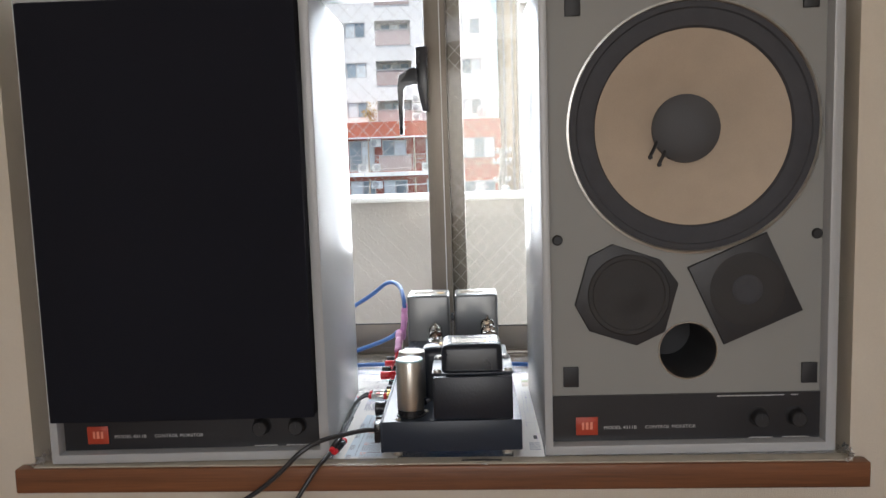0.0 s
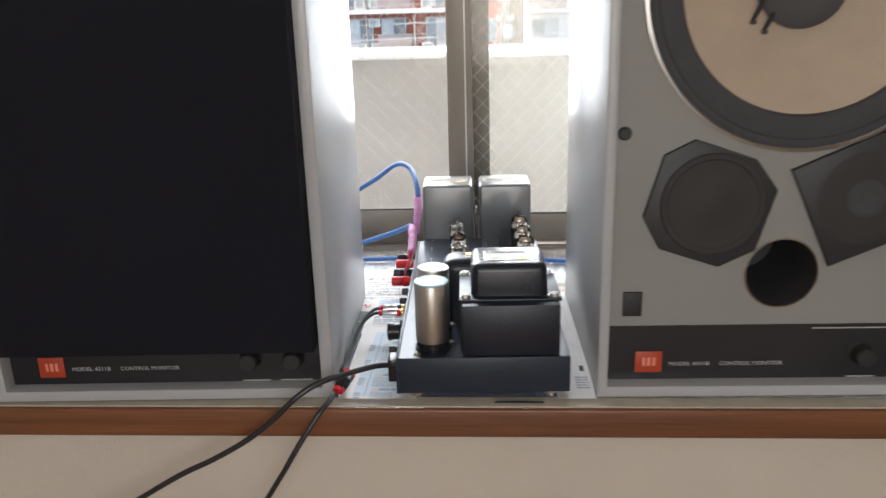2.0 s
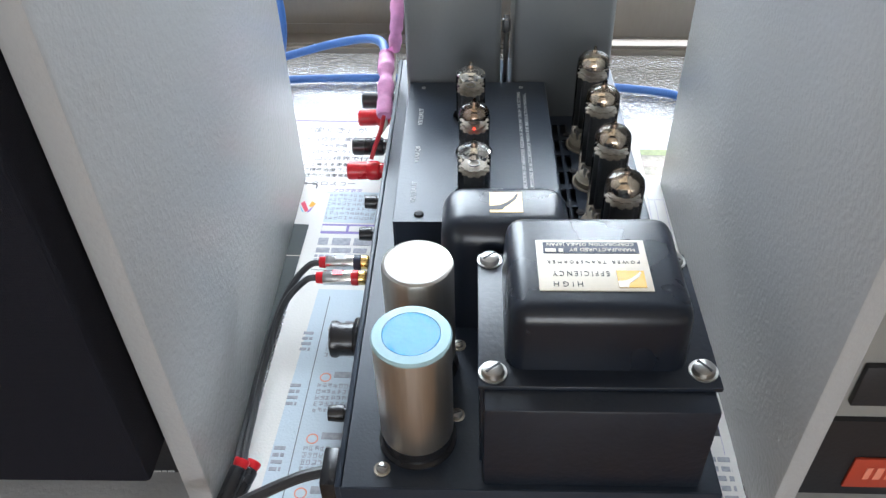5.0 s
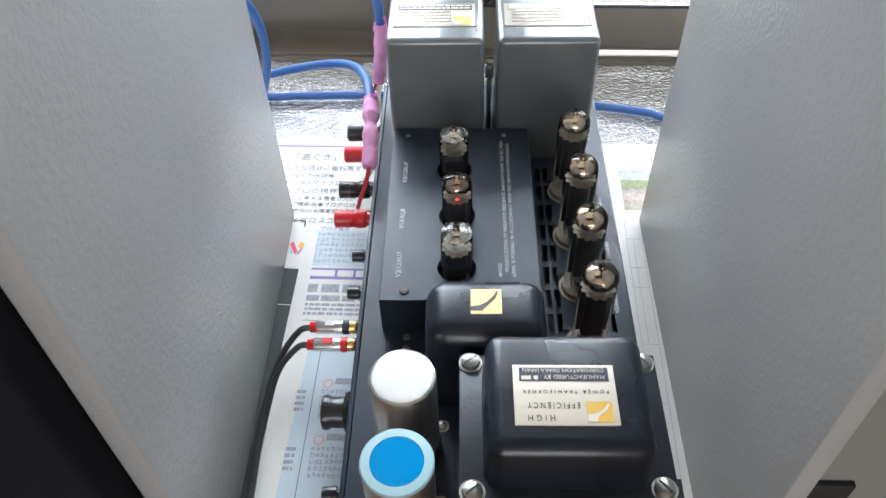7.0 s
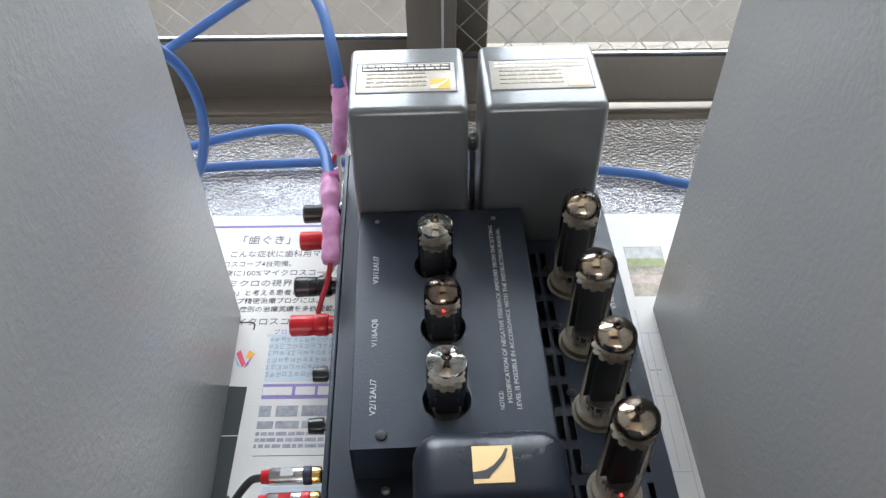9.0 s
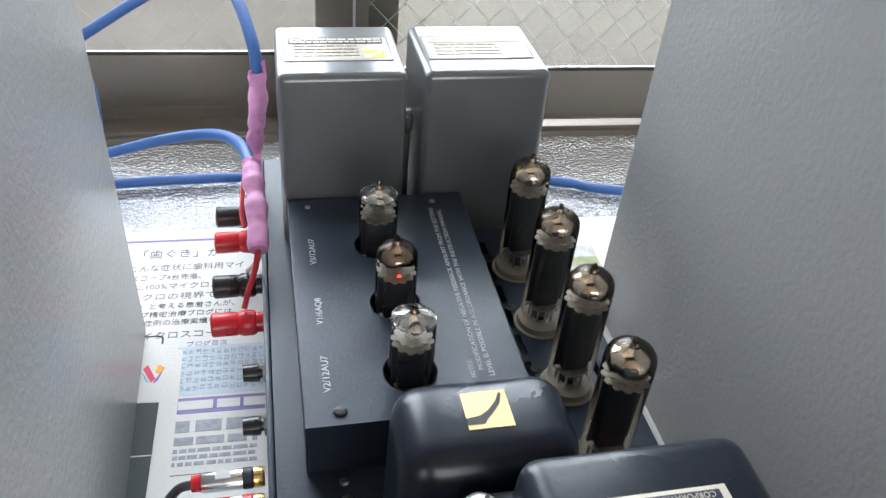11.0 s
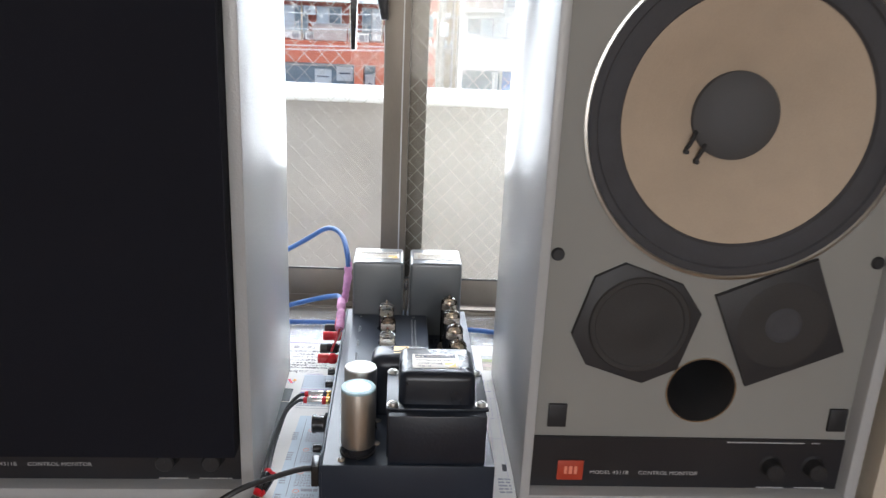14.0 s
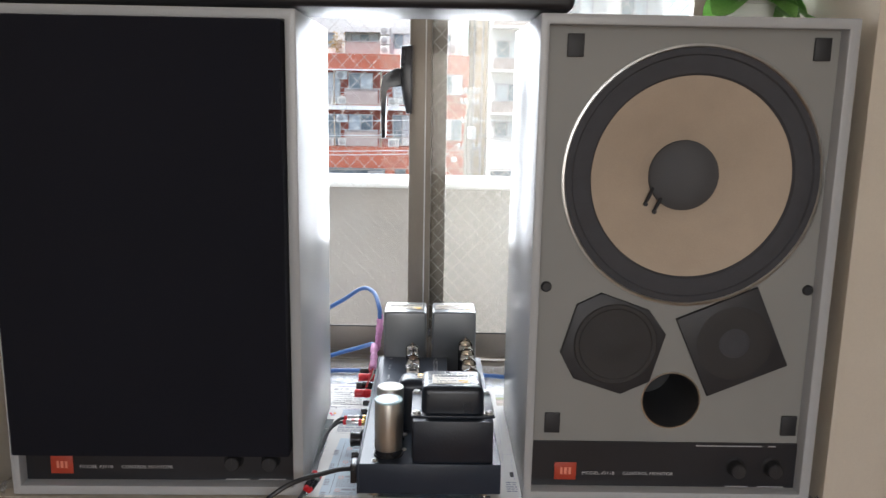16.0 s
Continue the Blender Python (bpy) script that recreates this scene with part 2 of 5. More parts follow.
    blue_sign=mat("blue_shutter", (0.05, 0.20, 0.55), 0.5),
    ochre=mat("ochre_shrub", (0.42, 0.28, 0.08), 0.8, vary=0.3, scale=6),
    asphalt=mat("asphalt", (0.055, 0.055, 0.058), 0.9, vary=0.2, scale=2),
)


def wood_mat(name):
    return mat(name, (0.20, 0.076, 0.032), 0.42, vary=0.3, scale=6, stretch=(0.25, 6, 9), grain=0.2, grain_scale=60, coat=0.15, dark=(0.080, 0.032, 0.015))


M["wood"] = wood_mat("reddish_brown_sill_wood")


# ---- building helpers ----
def part(name, bm, material, parent=None, label="", smooth=True, m=None):
    me = bpy.data.meshes.new(name)
    if bm.faces:
        bmesh.ops.recalc_face_normals(bm, faces=bm.faces)
    bm.to_mesh(me)
    bm.free()
    me.materials.append(M[material] if isinstance(material, str) else material)
    if smooth:
        for p in me.polygons:
            p.use_smooth = True
        me.set_sharp_from_angle(angle=radians(35))
    ob = new(name, me)
    if m is not None:
        ob.matrix_basis = m
    if parent is not None:
        ob.parent = parent
    if label:
        ob["label"] = label
    return ob


def thing(name, m, label, category, group="", kind=""):
    ob = new(name)
    ob.empty_display_size = 0.03
    ob.matrix_basis = m
    return tagged(ob, label, category, group, kind)


def box(x0, x1, y0, y1, z0, z1, bevel=0.0, seg=2, bm=None):
    own = bmesh.new()
    bmesh.ops.create_cube(own, size=1)
    for v in own.verts:
        v.co = Vector(((x0 + x1) / 2 + v.co.x * (x1 - x0), (y0 + y1) / 2 + v.co.y * (y1 - y0), (z0 + z1) / 2 + v.co.z * (z1 - z0)))
    if bevel:
        bmesh.ops.bevel(own, geom=own.edges[:], offset=bevel, segments=seg, profile=0.5, affect="EDGES")
    return join(bm, own)


def join(bm, own):
    if bm is None:
        return own
    me = bpy.data.meshes.new("scratch")
    own.to_mesh(me)
    own.free()
    bm.from_mesh(me)
    bpy.data.meshes.remove(me)
    return bm


def lathe(profile, seg=32, axis="z", at=(0, 0, 0), bm=None, close=False):
    """Turns a profile of (radius, height) round an axis through a point."""
    own = bmesh.new()
    rings = []
    for r, h in profile:
        if r < 1e-6:
            rings.append([own.verts.new((0, 0, h))])
        else:
            rings.append([own.verts.new((r * math.cos(2 * math.pi * i / seg), r * math.sin(2 * math.pi * i / seg), h)) for i in range(seg)])
    pairs = list(zip(rings, rings[1:]))
    if close:
        pairs.append((rings[-1], rings[0]))
    for a, b in pairs:
        for i in range(seg):
            j = (i + 1) % seg
            if len(a) == 1 and len(b) > 1:
                own.faces.new((a[0], b[i], b[j]))
            elif len(b) == 1 and len(a) > 1:
                own.faces.new((a[i], a[j], b[0]))
            elif len(a) > 1:
                own.faces.new((a[i], a[j], b[j], b[i]))
    turn = {"z": Matrix(), "x": pose(0, 0, 0, 0, -90, 0), "y": pose(0, 0, 0, 90, 0, 0)}[axis]
    own.transform(Matrix.Translation(at) @ turn)
    return join(bm, own)


def prism(points, z0, z1, bevel=0.0, bm=None, m=None):
    """A plate of the outline given in x, y, from z0 to z1."""
    own = bmesh.new()
    low = [own.verts.new((x, y, z0)) for x, y in points]
    top = [own.verts.new((x, y, z1)) for x, y in points]
    own.faces.new(low[::-1])
    face = own.faces.new(top)
    n = len(points)
    for i in range(n):
        own.faces.new((low[i], low[(i + 1) % n], top[(i + 1) % n], top[i]))
    if bevel:
        bmesh.ops.bevel(own, geom=list(face.edges), offset=bevel, segments=2, profile=0.5, affect="EDGES")
    if m is not None:
        own.transform(m)
    return join(bm, own)


def smooth_path(points, steps=8):
    pts = [Vector(p) for p in points]
    pts = [pts[0] * 2 - pts[1]] + pts + [pts[-1] * 2 - pts[-2]]
    out = []
    for i in range(1, len(pts) - 2):
        a, b, c, d = pts[i - 1:i + 3]
        for k in range(steps):
            t = k / steps
            out.append(0.5 * (2 * b + (c - a) * t + (2 * a - 5 * b + 4 * c - d) * t * t + (3 * b - a - 3 * c + d) * t ** 3))
    out.append(pts[-2])
    return out


def hose(points, radius, seg=10, steps=8, bm=None, wobble=0.0):
    own = bmesh.new()
    path = smooth_path(points, steps)
    rings, up = [], Vector((0.13, 0.21, 0.97))
    for i, p in enumerate(path):
        d = (path[min(i + 1, len(path) - 1)] - path[max(i - 1, 0)]).normalized()
        side = d.cross(up)
        side = side.normalized() if side.length > 1e-4 else Vector((1, 0, 0))
        up = side.cross(d).normalized()
        r = radius * (1 + wobble * noise.noise(p * 140))
        rings.append([own.verts.new(p + r * (math.cos(2 * math.pi * k / seg) * side + math.sin(2 * math.pi * k / seg) * up)) for k in range(seg)])
    for a, b in zip(rings, rings[1:]):
        for k in range(seg):
            own.faces.new((a[k], a[(k + 1) % seg], b[(k + 1) % seg], b[k]))
    own.faces.new(rings[0][::-1])
    own.faces.new(rings[-1])
    return join(bm, own)


def lettering(text, size, material, parent, m, name="lettering", align="LEFT", width=None, depth=0.00008, bold=0.0, spacing=1.0):
    """Words as a thin mesh in the plane z = 0 of the pose m."""
    cu = bpy.data.curves.new(name, "FONT")
    cu.body, cu.size, cu.align_x, cu.extrude, cu.offset, cu.resolution_u = text, size, align, depth, bold, 2
    cu.space_character = spacing
    tmp = bpy.data.objects.new(name, cu)
    scene.collection.objects.link(tmp)
    bpy.context.view_layer.update()
    me = bpy.data.meshes.new_from_object(tmp.evaluated_get(bpy.context.evaluated_depsgraph_get()))
    bpy.data.objects.remove(tmp)
    bpy.data.curves.remove(cu)
    if width and me.vertices:
        xs = [v.co.x for v in me.vertices]
        k = width / max(1e-6, max(xs) - min(xs))
        for v in me.vertices:
            v.co.x *= k
    me.name = name
    me.materials.clear()
    me.materials.append(M[material])
    ob = new(name, me)
    ob.matrix_basis = m
    ob.parent = parent
    return ob


def bars(rows, material, parent, name, m=None, th=0.00025):
    """Unreadable print: rows of (x0, x1, y, height), broken into word-long bars on z = 0."""
    rng = random.Random(len(rows) * 7 + int(abs(rows[0][0]) * 1e4))
    bm = bmesh.new()
    for x0, x1, y, h in rows:
        x = x0
        while x < x1:
            w = min(x1 - x, h * rng.uniform(1.2, 3.6))
            box(x, x + w, y, y + h, 0, th, bm=bm)
            x += w + h * rng.uniform(0.25, 0.6)
    return tagged(part(name, bm, material, parent, smooth=False, m=m), kind="stuff")


I = Matrix()

# ---- the room: walls, recess, sill, window ----
SX0, SX1, ST = -0.535, 0.520, 1.12     # sides and top of the window recess
FLOOR, CEIL = -0.86, 1.56


def slab(name, b, material, label, category, bevel=0.0):
    bm = bmesh.new()
    for q in b:
        box(*q, bevel=bevel, bm=bm)
    return tagged(part(name, bm, material, smooth=bool(bevel)), label, category, kind="structure")


slab("wall_north", [(-2.2, SX0, 0.014, 0.62, FLOOR, CEIL), (SX1, 2.2, 0.014, 0.62, FLOOR, CEIL),
                    (SX0, SX1, 0.014, 0.62, FLOOR, -0.038), (SX0, SX1, 0.014, 0.62, ST, CEIL)],
     "wallpaper", "cream wallpaper with a fine embossed weave, round the window recess", "wall")
slab("wall_west", [(-2.3, -2.2, -2.6, 0.62, FLOOR, CEIL)], "plaster", "plain pale wall of the room", "wall")
slab("wall_east", [(2.2, 2.3, -2.6, 0.62, FLOOR, CEIL)], "plaster", "plain pale wall of the room", "wall")
# the opening is unseen, added to give the rear fill lamp a place
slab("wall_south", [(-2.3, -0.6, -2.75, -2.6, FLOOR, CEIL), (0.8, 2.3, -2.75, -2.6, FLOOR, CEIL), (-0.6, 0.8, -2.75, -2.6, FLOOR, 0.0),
                    (-0.6, 0.8, -2.75, -2.6, 1.2, CEIL)], "plaster", "plain pale wall with an unseen opening added for the fill lamp", "wall")
slab("floor", [(-2.3, 2.3, -2.75, 0.014, FLOOR - 0.1, FLOOR)], "floorwood", "brown wooden floor of the room", "floor")
slab("ceiling", [(-2.3, 2.3, -2.75, 0.62, CEIL, CEIL + 0.12)], "plaster", "plain white ceiling of the room", "ceiling")

# wooden sill board with a rounded front edge, longer than the recess
bm = box(-0.551, 0.537, -0.0075, 0.0138, -0.037, -0.0045, bevel=0.0022, seg=3)
box(SX0 + 0.001, SX1 - 0.001, 0.0120, 0.545, -0.036, -0.0045, bm=bm)
tagged(part("window_sill", bm, "wood"), "reddish-brown wooden window sill board with visible grain", "sill", kind="structure")

# foil-faced foam sheet on the sill, crinkled, with a cream front edge
bm = bmesh.new()
bmesh.ops.create_grid(bm, x_segments=150, y_segments=80, size=0.5)
for v in bm.verts:
    x, y = v.co.x * 1.046 - 0.005, 0.27 + v.co.y * 0.514
    under = (x < -0.142 or x > 0.139) and -0.003 < y < 0.32 or -0.075 < x < 0.115 and y < 0.44
    z = -0.0004 if under else 0.0006 * noise.noise(Vector((x * 60, y * 60, 0))) + 0.0003 * noise.noise(Vector((x * 190, y * 190, 3))) - 0.0012
    v.co = Vector((x, y, min(z, -0.0003)))
sheet = thing("foil_sheet", I, "crinkled silver foil insulating sheet lying on the sill", "foil sheet")
part("foil_face", bm, "foil", sheet)
part("foam_edge", box(-0.527, 0.517, -0.003, 0.524, -0.0044, -0.0022, bevel=0.0006), "foam", sheet, "cream foam backing")
bm = bmesh.new()
rng = random.Random(5)
for i in range(130):
    x = rng.uniform(-0.135, -0.045) if i < 122 else rng.uniform(-0.03, 0.13)
    s = rng.uniform(0.0006, 0.0024)
    box(x, x + s * 2, -0.002 - rng.random() * 0.003, 0.004, -0.0042, -0.0042 + s * 0.55, bm=bm)
tagged(part("torn_edge", bm, "foil", sheet, "torn glittering foil edge", smooth=False), kind="stuff")
for x, sgn in ((0.506, 1), (-0.515, -1)):
    bm = bmesh.new()
    for k in range(26):
        c = Vector((x + sgn * rng.uniform(0, 0.012), rng.uniform(-0.008, 0.02), rng.uniform(-0.003, 0.012)))
        vs = [bm.verts.new(c + Vector([rng.uniform(-0.006, 0.006) for _ in range(3)])) for _ in range(3)]
        bm.faces.new(vs)
    bmesh.ops.solidify(bm, geom=bm.faces[:], thickness=0.0004)
    part("crumpled_corner", bm, "foil", sheet, "crumpled foil corner", smooth=False)


# window: outer frame, two sliding sashes of wired glass
win = thing("window_1", I, "bronze aluminium sliding window with two sashes of wired glass", "window", kind="structure")
bm = box(SX0, SX1, 0.528, 0.62, -0.037, 0.004, bevel=0.001)
box(SX0, SX1, 0.531, 0.5335, 0.004, 0.007, bm=bm)
box(SX0, SX1, 0.560, 0.563, 0.004, 0.016, bm=bm)
box(SX0, SX1, 0.528, 0.62, 1.085, ST, bm=bm)
box(SX0, SX0 + 0.02, 0.528, 0.62, 0.004, 1.085, bm=bm)
box(SX1 - 0.02, SX1, 0.528, 0.62, 0.004, 1.085, bm=bm)
part("window_frame", bm, "bronze", win)


def sash(x0, x1, y, stile0, stile1, zb):
    s = part("sash", box(x0, x0 + stile0, y - 0.013, y + 0.013, 0.007, 1.084, bevel=0.0012), "bronze", win)
    part("stile", box(x1 - stile1, x1, y - 0.013, y + 0.013, 0.007, 1.084, bevel=0.0012), "bronze", s)
    bm = box(x0 + stile0, x1 - stile1, y - 0.012, y - 0.002, 0.0145, zb, bevel=0.0015)
    box(x0 + stile0, x1 - stile1, y - 0.0128, y - 0.011, 0.0135, 0.0150, bm=bm)
    part("bottom_rail", bm, "bronze", s)
    part("top_rail", box(x0 + stile0, x1 - stile1, y - 0.012, y + 0.012, 1.045, 1.084, bevel=0.0012), "bronze", s)
    part("glazing_bead", box(x0 + stile0, x1 - stile1, y - 0.0122, y - 0.0092, zb - 0.0004, zb + 0.0022, bevel=0.0005), "gasket", s, "black glazing gasket")
    g = part("pane", box(x0 + stile0 - 0.002, x1 - stile1 + 0.002, y - 0.009, y - 0.004, zb + 0.0002, 1.046), "window_glass", s, "clear wired glass", smooth=False)
    g.visible_shadow = False
    # diamond wire mesh inside the glass
    bm = bmesh.new()
    a0, a1, b0, b1, step = x0 + stile0, x1 - stile1, zb, 1.046, 0.027
    for sgn in (1, -1):
        c = a0 - (b1 - b0) / 1.05 if sgn > 0 else a0
        while c < (a1 if sgn > 0 else a1 + (b1 - b0) / 1.05):
            # line: z = b0 + sgn * 1.05 * (x - c)
            xs = sorted((c, c + sgn * (b1 - b0) / 1.05))
            p0, p1 = max(xs[0], a0), min(xs[1], a1)
            if p1 - p0 > 0.004:
                z0, z1 = b0 + sgn * 1.05 * (p0 - c), b0 + sgn * 1.05 * (p1 - c)
                hose([(p0, y - 0.0065, z0), (p1, y - 0.0065, z1)], 0.0004, seg=4, steps=1, bm=bm)
            c += step
    part("wire_mesh", bm, "wire", s, "thin diamond wire mesh cast in the glass")
    return s


def screen_mat(name):
    m = mat(name, (0.62, 0.58, 0.50), 0.8)
    nt = m.node_tree
    b, out = nt.nodes["Principled BSDF"], nt.nodes["Material Output"]
    tr, mx, co = nt.nodes.new("ShaderNodeBsdfTransparent"), nt.nodes.new("ShaderNodeMixShader"), nt.nodes.new("ShaderNodeTexCoord")
    total = None
    for axis in ("X", "Z"):
        w = nt.nodes.new("ShaderNodeTexWave")
        w.bands_direction, w.inputs["Scale"].default_value = axis, 260
        nt.links.new(co.outputs["Object"], w.inputs["Vector"])
        if total is None:
            total = w.outputs["Fac"]
        else:
            a = nt.nodes.new("ShaderNodeMath")
            a.operation = "MULTIPLY_ADD"
            a.inputs[1].default_value = 0.5
            nt.links.new(w.outputs["Fac"], a.inputs[0])
            nt.links.new(total, a.inputs[2])
            total = a.outputs[0]
    r = nt.nodes.new("ShaderNodeMapRange")
    r.inputs["From Min"].default_value, r.inputs["From Max"].default_value = 0.2, 1.3
    r.inputs["To Min"].default_value, r.inputs["To Max"].default_value = 0.03, 0.24
    nt.links.new(total, r.inputs["Value"])
    nt.links.new(r.outputs[0], mx.inputs[0])
    nt.links.new(tr.outputs[0], mx.inputs[1])
    tl, half = nt.nodes.new("ShaderNodeBsdfTranslucent"), nt.nodes.new("ShaderNodeMixShader")
    tl.inputs[0].default_value = (0.40, 0.37, 0.31, 1)
    half.inputs[0].default_value = 0.5
    nt.links.new(b.outputs[0], half.inputs[1])
    nt.links.new(tl.outputs[0], half.inputs[2])
    nt.links.new(half.outputs[0], mx.inputs[2])
    nt.links.new(mx.outputs[0], out.inputs[0])
    return m


M["screen"] = screen_mat("insect_screen_mesh")
M["window_glass"] = glass_mat("window_glass", (0.93, 0.94, 0.93), 1.3, 0.01)
sash(SX0 + 0.02, 0.031, 0.572, 0.04, 0.036, 0.061)
inner = sash(-0.036, SX1 - 0.02, 0.545, 0.040, 0.04, 0.059)
part("groove", box(-0.0080, -0.0060, 0.5305, 0.5325, 0.01, 1.08), "alu", inner, "pale weather strip")
# insect screen outside the right half
fly = part("insect_screen", box(0.028, SX1 - 0.022, 0.5955, 0.5965, 0.03, 1.06), M["screen"], win, "pale fine insect screen", smooth=False)
fly.visible_shadow = False
bm = box(0.006, 0.028, 0.590, 0.602, 0.010, 1.08)
box(0.028, SX1 - 0.022, 0.590, 0.602, 0.010, 0.030, bm=bm)
part("screen_frame", bm, "bronze", win, smooth=False)
# the crescent lock with its lever
lock = part("crescent_lock", prism([(-0.046, 0.590), (-0.026, 0.592), (-0.026, 0.474), (-0.036, 0.474), (-0.041, 0.50), (-0.047, 0.53)],
            -0.536, -0.498, bevel=0.003, m=pose(-0.004, 0, -0.005, 90, 0, 0)), "black_plastic", win, "black crescent lock")
part("lever", prism([(-0.042, 0.548), (-0.048, 0.553), (-0.055, 0.552), (-0.062, 0.547), (-0.076, 0.540), (-0.079, 0.520), (-0.078, 0.433),
                     (-0.071, 0.433), (-0.070, 0.515), (-0.064, 0.522), (-0.042, 0.522)], -0.502, -0.480, bevel=0.002,
                    m=pose(-0.004, 0, -0.006, 90, 0, 0)), "black_plastic", lock)

# balcony outside
slab("balcony_floor", [(-4, 4, 0.62, 1.25, -0.42, -0.3)], "concrete", "bare concrete balcony floor outside the window", "balcony floor")
par = thing("balcony_parapet", I, "pale grey rendered concrete balcony parapet with a white coping", "parapet", kind="structure")
part("parapet_wall", box(-4, 4, 1.03, 1.20, -0.3, 0.2765), "concrete", par)
part("coping", box(-4, 4, 1.01, 1.22, 0.2768, 0.2905, bevel=0.003), "coping", par, "white painted coping")

# ---- loudspeakers ----
W, H, D = 0.365, 0.597, 0.298
L0, L1, B0, B1 = 0.0105, 0.3520, 0.012, 0.585      # inner edges of the cabinet's front rim
BY = 0.021                                          # depth of the baffle behind the rim


def cabinet(sp):
    bm = bmesh.new()
    outer = [(0, 0), (W, 0), (W, H), (0, H)]
    inn = [(L0, B0), (L1, B0), (L1, B1), (L0, B1)]
    def ring(pts, y):
        return [bm.verts.new((x, y, z)) for x, z in pts]
    a, b, c, d = ring(outer, 0), ring(inn, 0), ring(inn, BY + 0.004), ring(outer, D)
    for i in range(4):
        j = (i + 1) % 4
        bm.faces.new((a[i], a[j], b[j], b[i]))
        bm.faces.new((b[i], b[j], c[j], c[i]))
        bm.faces.new((a[i], d[i], d[j], a[j]))
    bm.faces.new(d)
    edges = [e for e in bm.edges if all(abs(v.co.y) < 1e-6 for v in e.verts) or (abs(e.verts[0].co.y - e.verts[1].co.y) > 0.2)]
    bmesh.ops.bevel(bm, geom=edges, offset=0.0016, segments=2, profile=0.5, affect="EDGES")
    return part("cabinet", bm, "cabinet", sp)


def ring_hole(cx, cz, r, n=64):
    return [(cx + r * math.cos(2 * math.pi * i / n), cz + r * math.sin(2 * math.pi * i / n)) for i in range(n)]


def speaker(x, y, turn, label, group):
    sp = thing("loudspeaker", pose(x, y, 0, 0, 0, turn), label, "loudspeaker", group)
    cabinet(sp)
    # lower control panel with badge, words and level knobs
    part("control_panel", box(L0, L1, BY - 0.003, BY + 0.003, B0, 0.0722), "panel", sp, "black control panel", smooth=False)
    badge = part("badge", box(0.0415, 0.0695, BY - 0.0046, BY - 0.003, 0.0205, 0.0442, bevel=0.0004), "red_badge", sp, "orange-red square badge")
    bm = bmesh.new()
    for k, w in ((0.0490, 0.0030), (0.0540, 0.0036), (0.0596, 0.0032)):
        box(k, k + w, BY - 0.0049, BY - 0.0046, 0.0280, 0.0375, bm=bm)
    part("badge_mark", bm, "pale_red", badge, smooth=False)
    face = lambda px, pz: pose(px, BY - 0.0033, pz, 90, 0, 0)
    lettering("MODEL 4311B", 0.0062, "white_ink", sp, face(0.077, 0.0275), width=0.042)
    lettering("CONTROL MONITOR", 0.0062, "white_ink", sp, face(0.130, 0.0275), width=0.065)
    bars([(0.263, 0.293, 0.0125, 0.0013), (0.305, 0.339, 0.0125, 0.0013), (0.222, 0.307, 0.0680, 0.0013), (0.315, 0.324, 0.0680, 0.0013)],
         "white_ink", sp, "panel_print", m=pose(0, BY - 0.003, 0, 90, 0, 0))
    for kx in (0.274, 0.321):
        k = part("level_knob", lathe([(0, 0.016), (0.0085, 0.016), (0.0098, 0.0145), (0.0105, 0.002), (0.0125, 0)], 28, "y", (kx, BY - 0.003, 0.0405)), "rubber", sp)
        part("pointer", box(kx - 0.0008, kx + 0.0008, BY - 0.0196, BY - 0.0186, 0.042, 0.0492), "plate", k)
    return sp


right = speaker(0.1405, 0.0122, 1.2, "grey loudspeaker without grille, its large cream woofer bare", "pair of loudspeakers")
bm = bmesh.new()
# baffle plate with round openings for woofer and port
cx, cz, rw = 0.1915, 0.4105, 0.1545
px, pz, rp = 0.1855, 0.1285, 0.0355


def plate_with_holes(x0, x1, z0, z1, holes, y):
    own = bmesh.new()
    loops = [[(x0, z0), (x1, z0), (x1, z1), (x0, z1)]] + [ring_hole(a, b, r, 72) for a, b, r in holes]
    edges = []
    for pts in loops:
        vs = [own.verts.new((x, y, z)) for x, z in pts]
        edges += [own.edges.new((vs[i], vs[(i + 1) % len(vs)])) for i in range(len(vs))]
    bmesh.ops.triangle_fill(own, edges=edges, use_beauty=True, use_dissolve=False)
    return own


baffle = part("baffle", plate_with_holes(L0, L1, 0.0722, B1, [(cx, cz, rw), (px, pz, rp)], BY), "baffle", right, "matt grey baffle", smooth=False)
wf = part("woofer", lathe([(0.1545, -0.004), (0.1572, -0.004), (0.1572, 0.003), (0.1545, 0.0035), (0.1530, 0.002)], 96, "y", (cx, BY, cz)), "steel", right, "thin bright woofer rim")
# lathe on y: profile height points towards -y (out of the baffle)
prof = [(0.1545, 0.001), (0.150, 0.0035), (0.1455, 0.0035), (0.1440, 0.0010)]
for k in range(12):
    r = 0.1435 - k * 0.0018
    prof.append((r, 0.0010 + 0.0012 * math.sin(math.pi * k / 11) + 0.00012 * (k % 2)))
prof += [(0.1212, -0.003)]
part("surround", lathe(prof, 96, "y", (cx, BY, cz)), "surround", wf, "dark pleated surround")
prof = [(0.1214, -0.003)]
for k in range(1, 25):
    r = 0.1214 - k * (0.1214 - 0.042) / 24
    rib = 0.00022 * (1 if k % 2 else -1) if 6 < k < 20 else 0
    prof.append((r, -0.003 - 0.034 * ((0.1214 - r) / 0.0794) ** 1.12 + rib))
part("cone", lathe(prof, 96, "y", (cx, BY, cz)), "cone", wf, "cream coated paper cone")
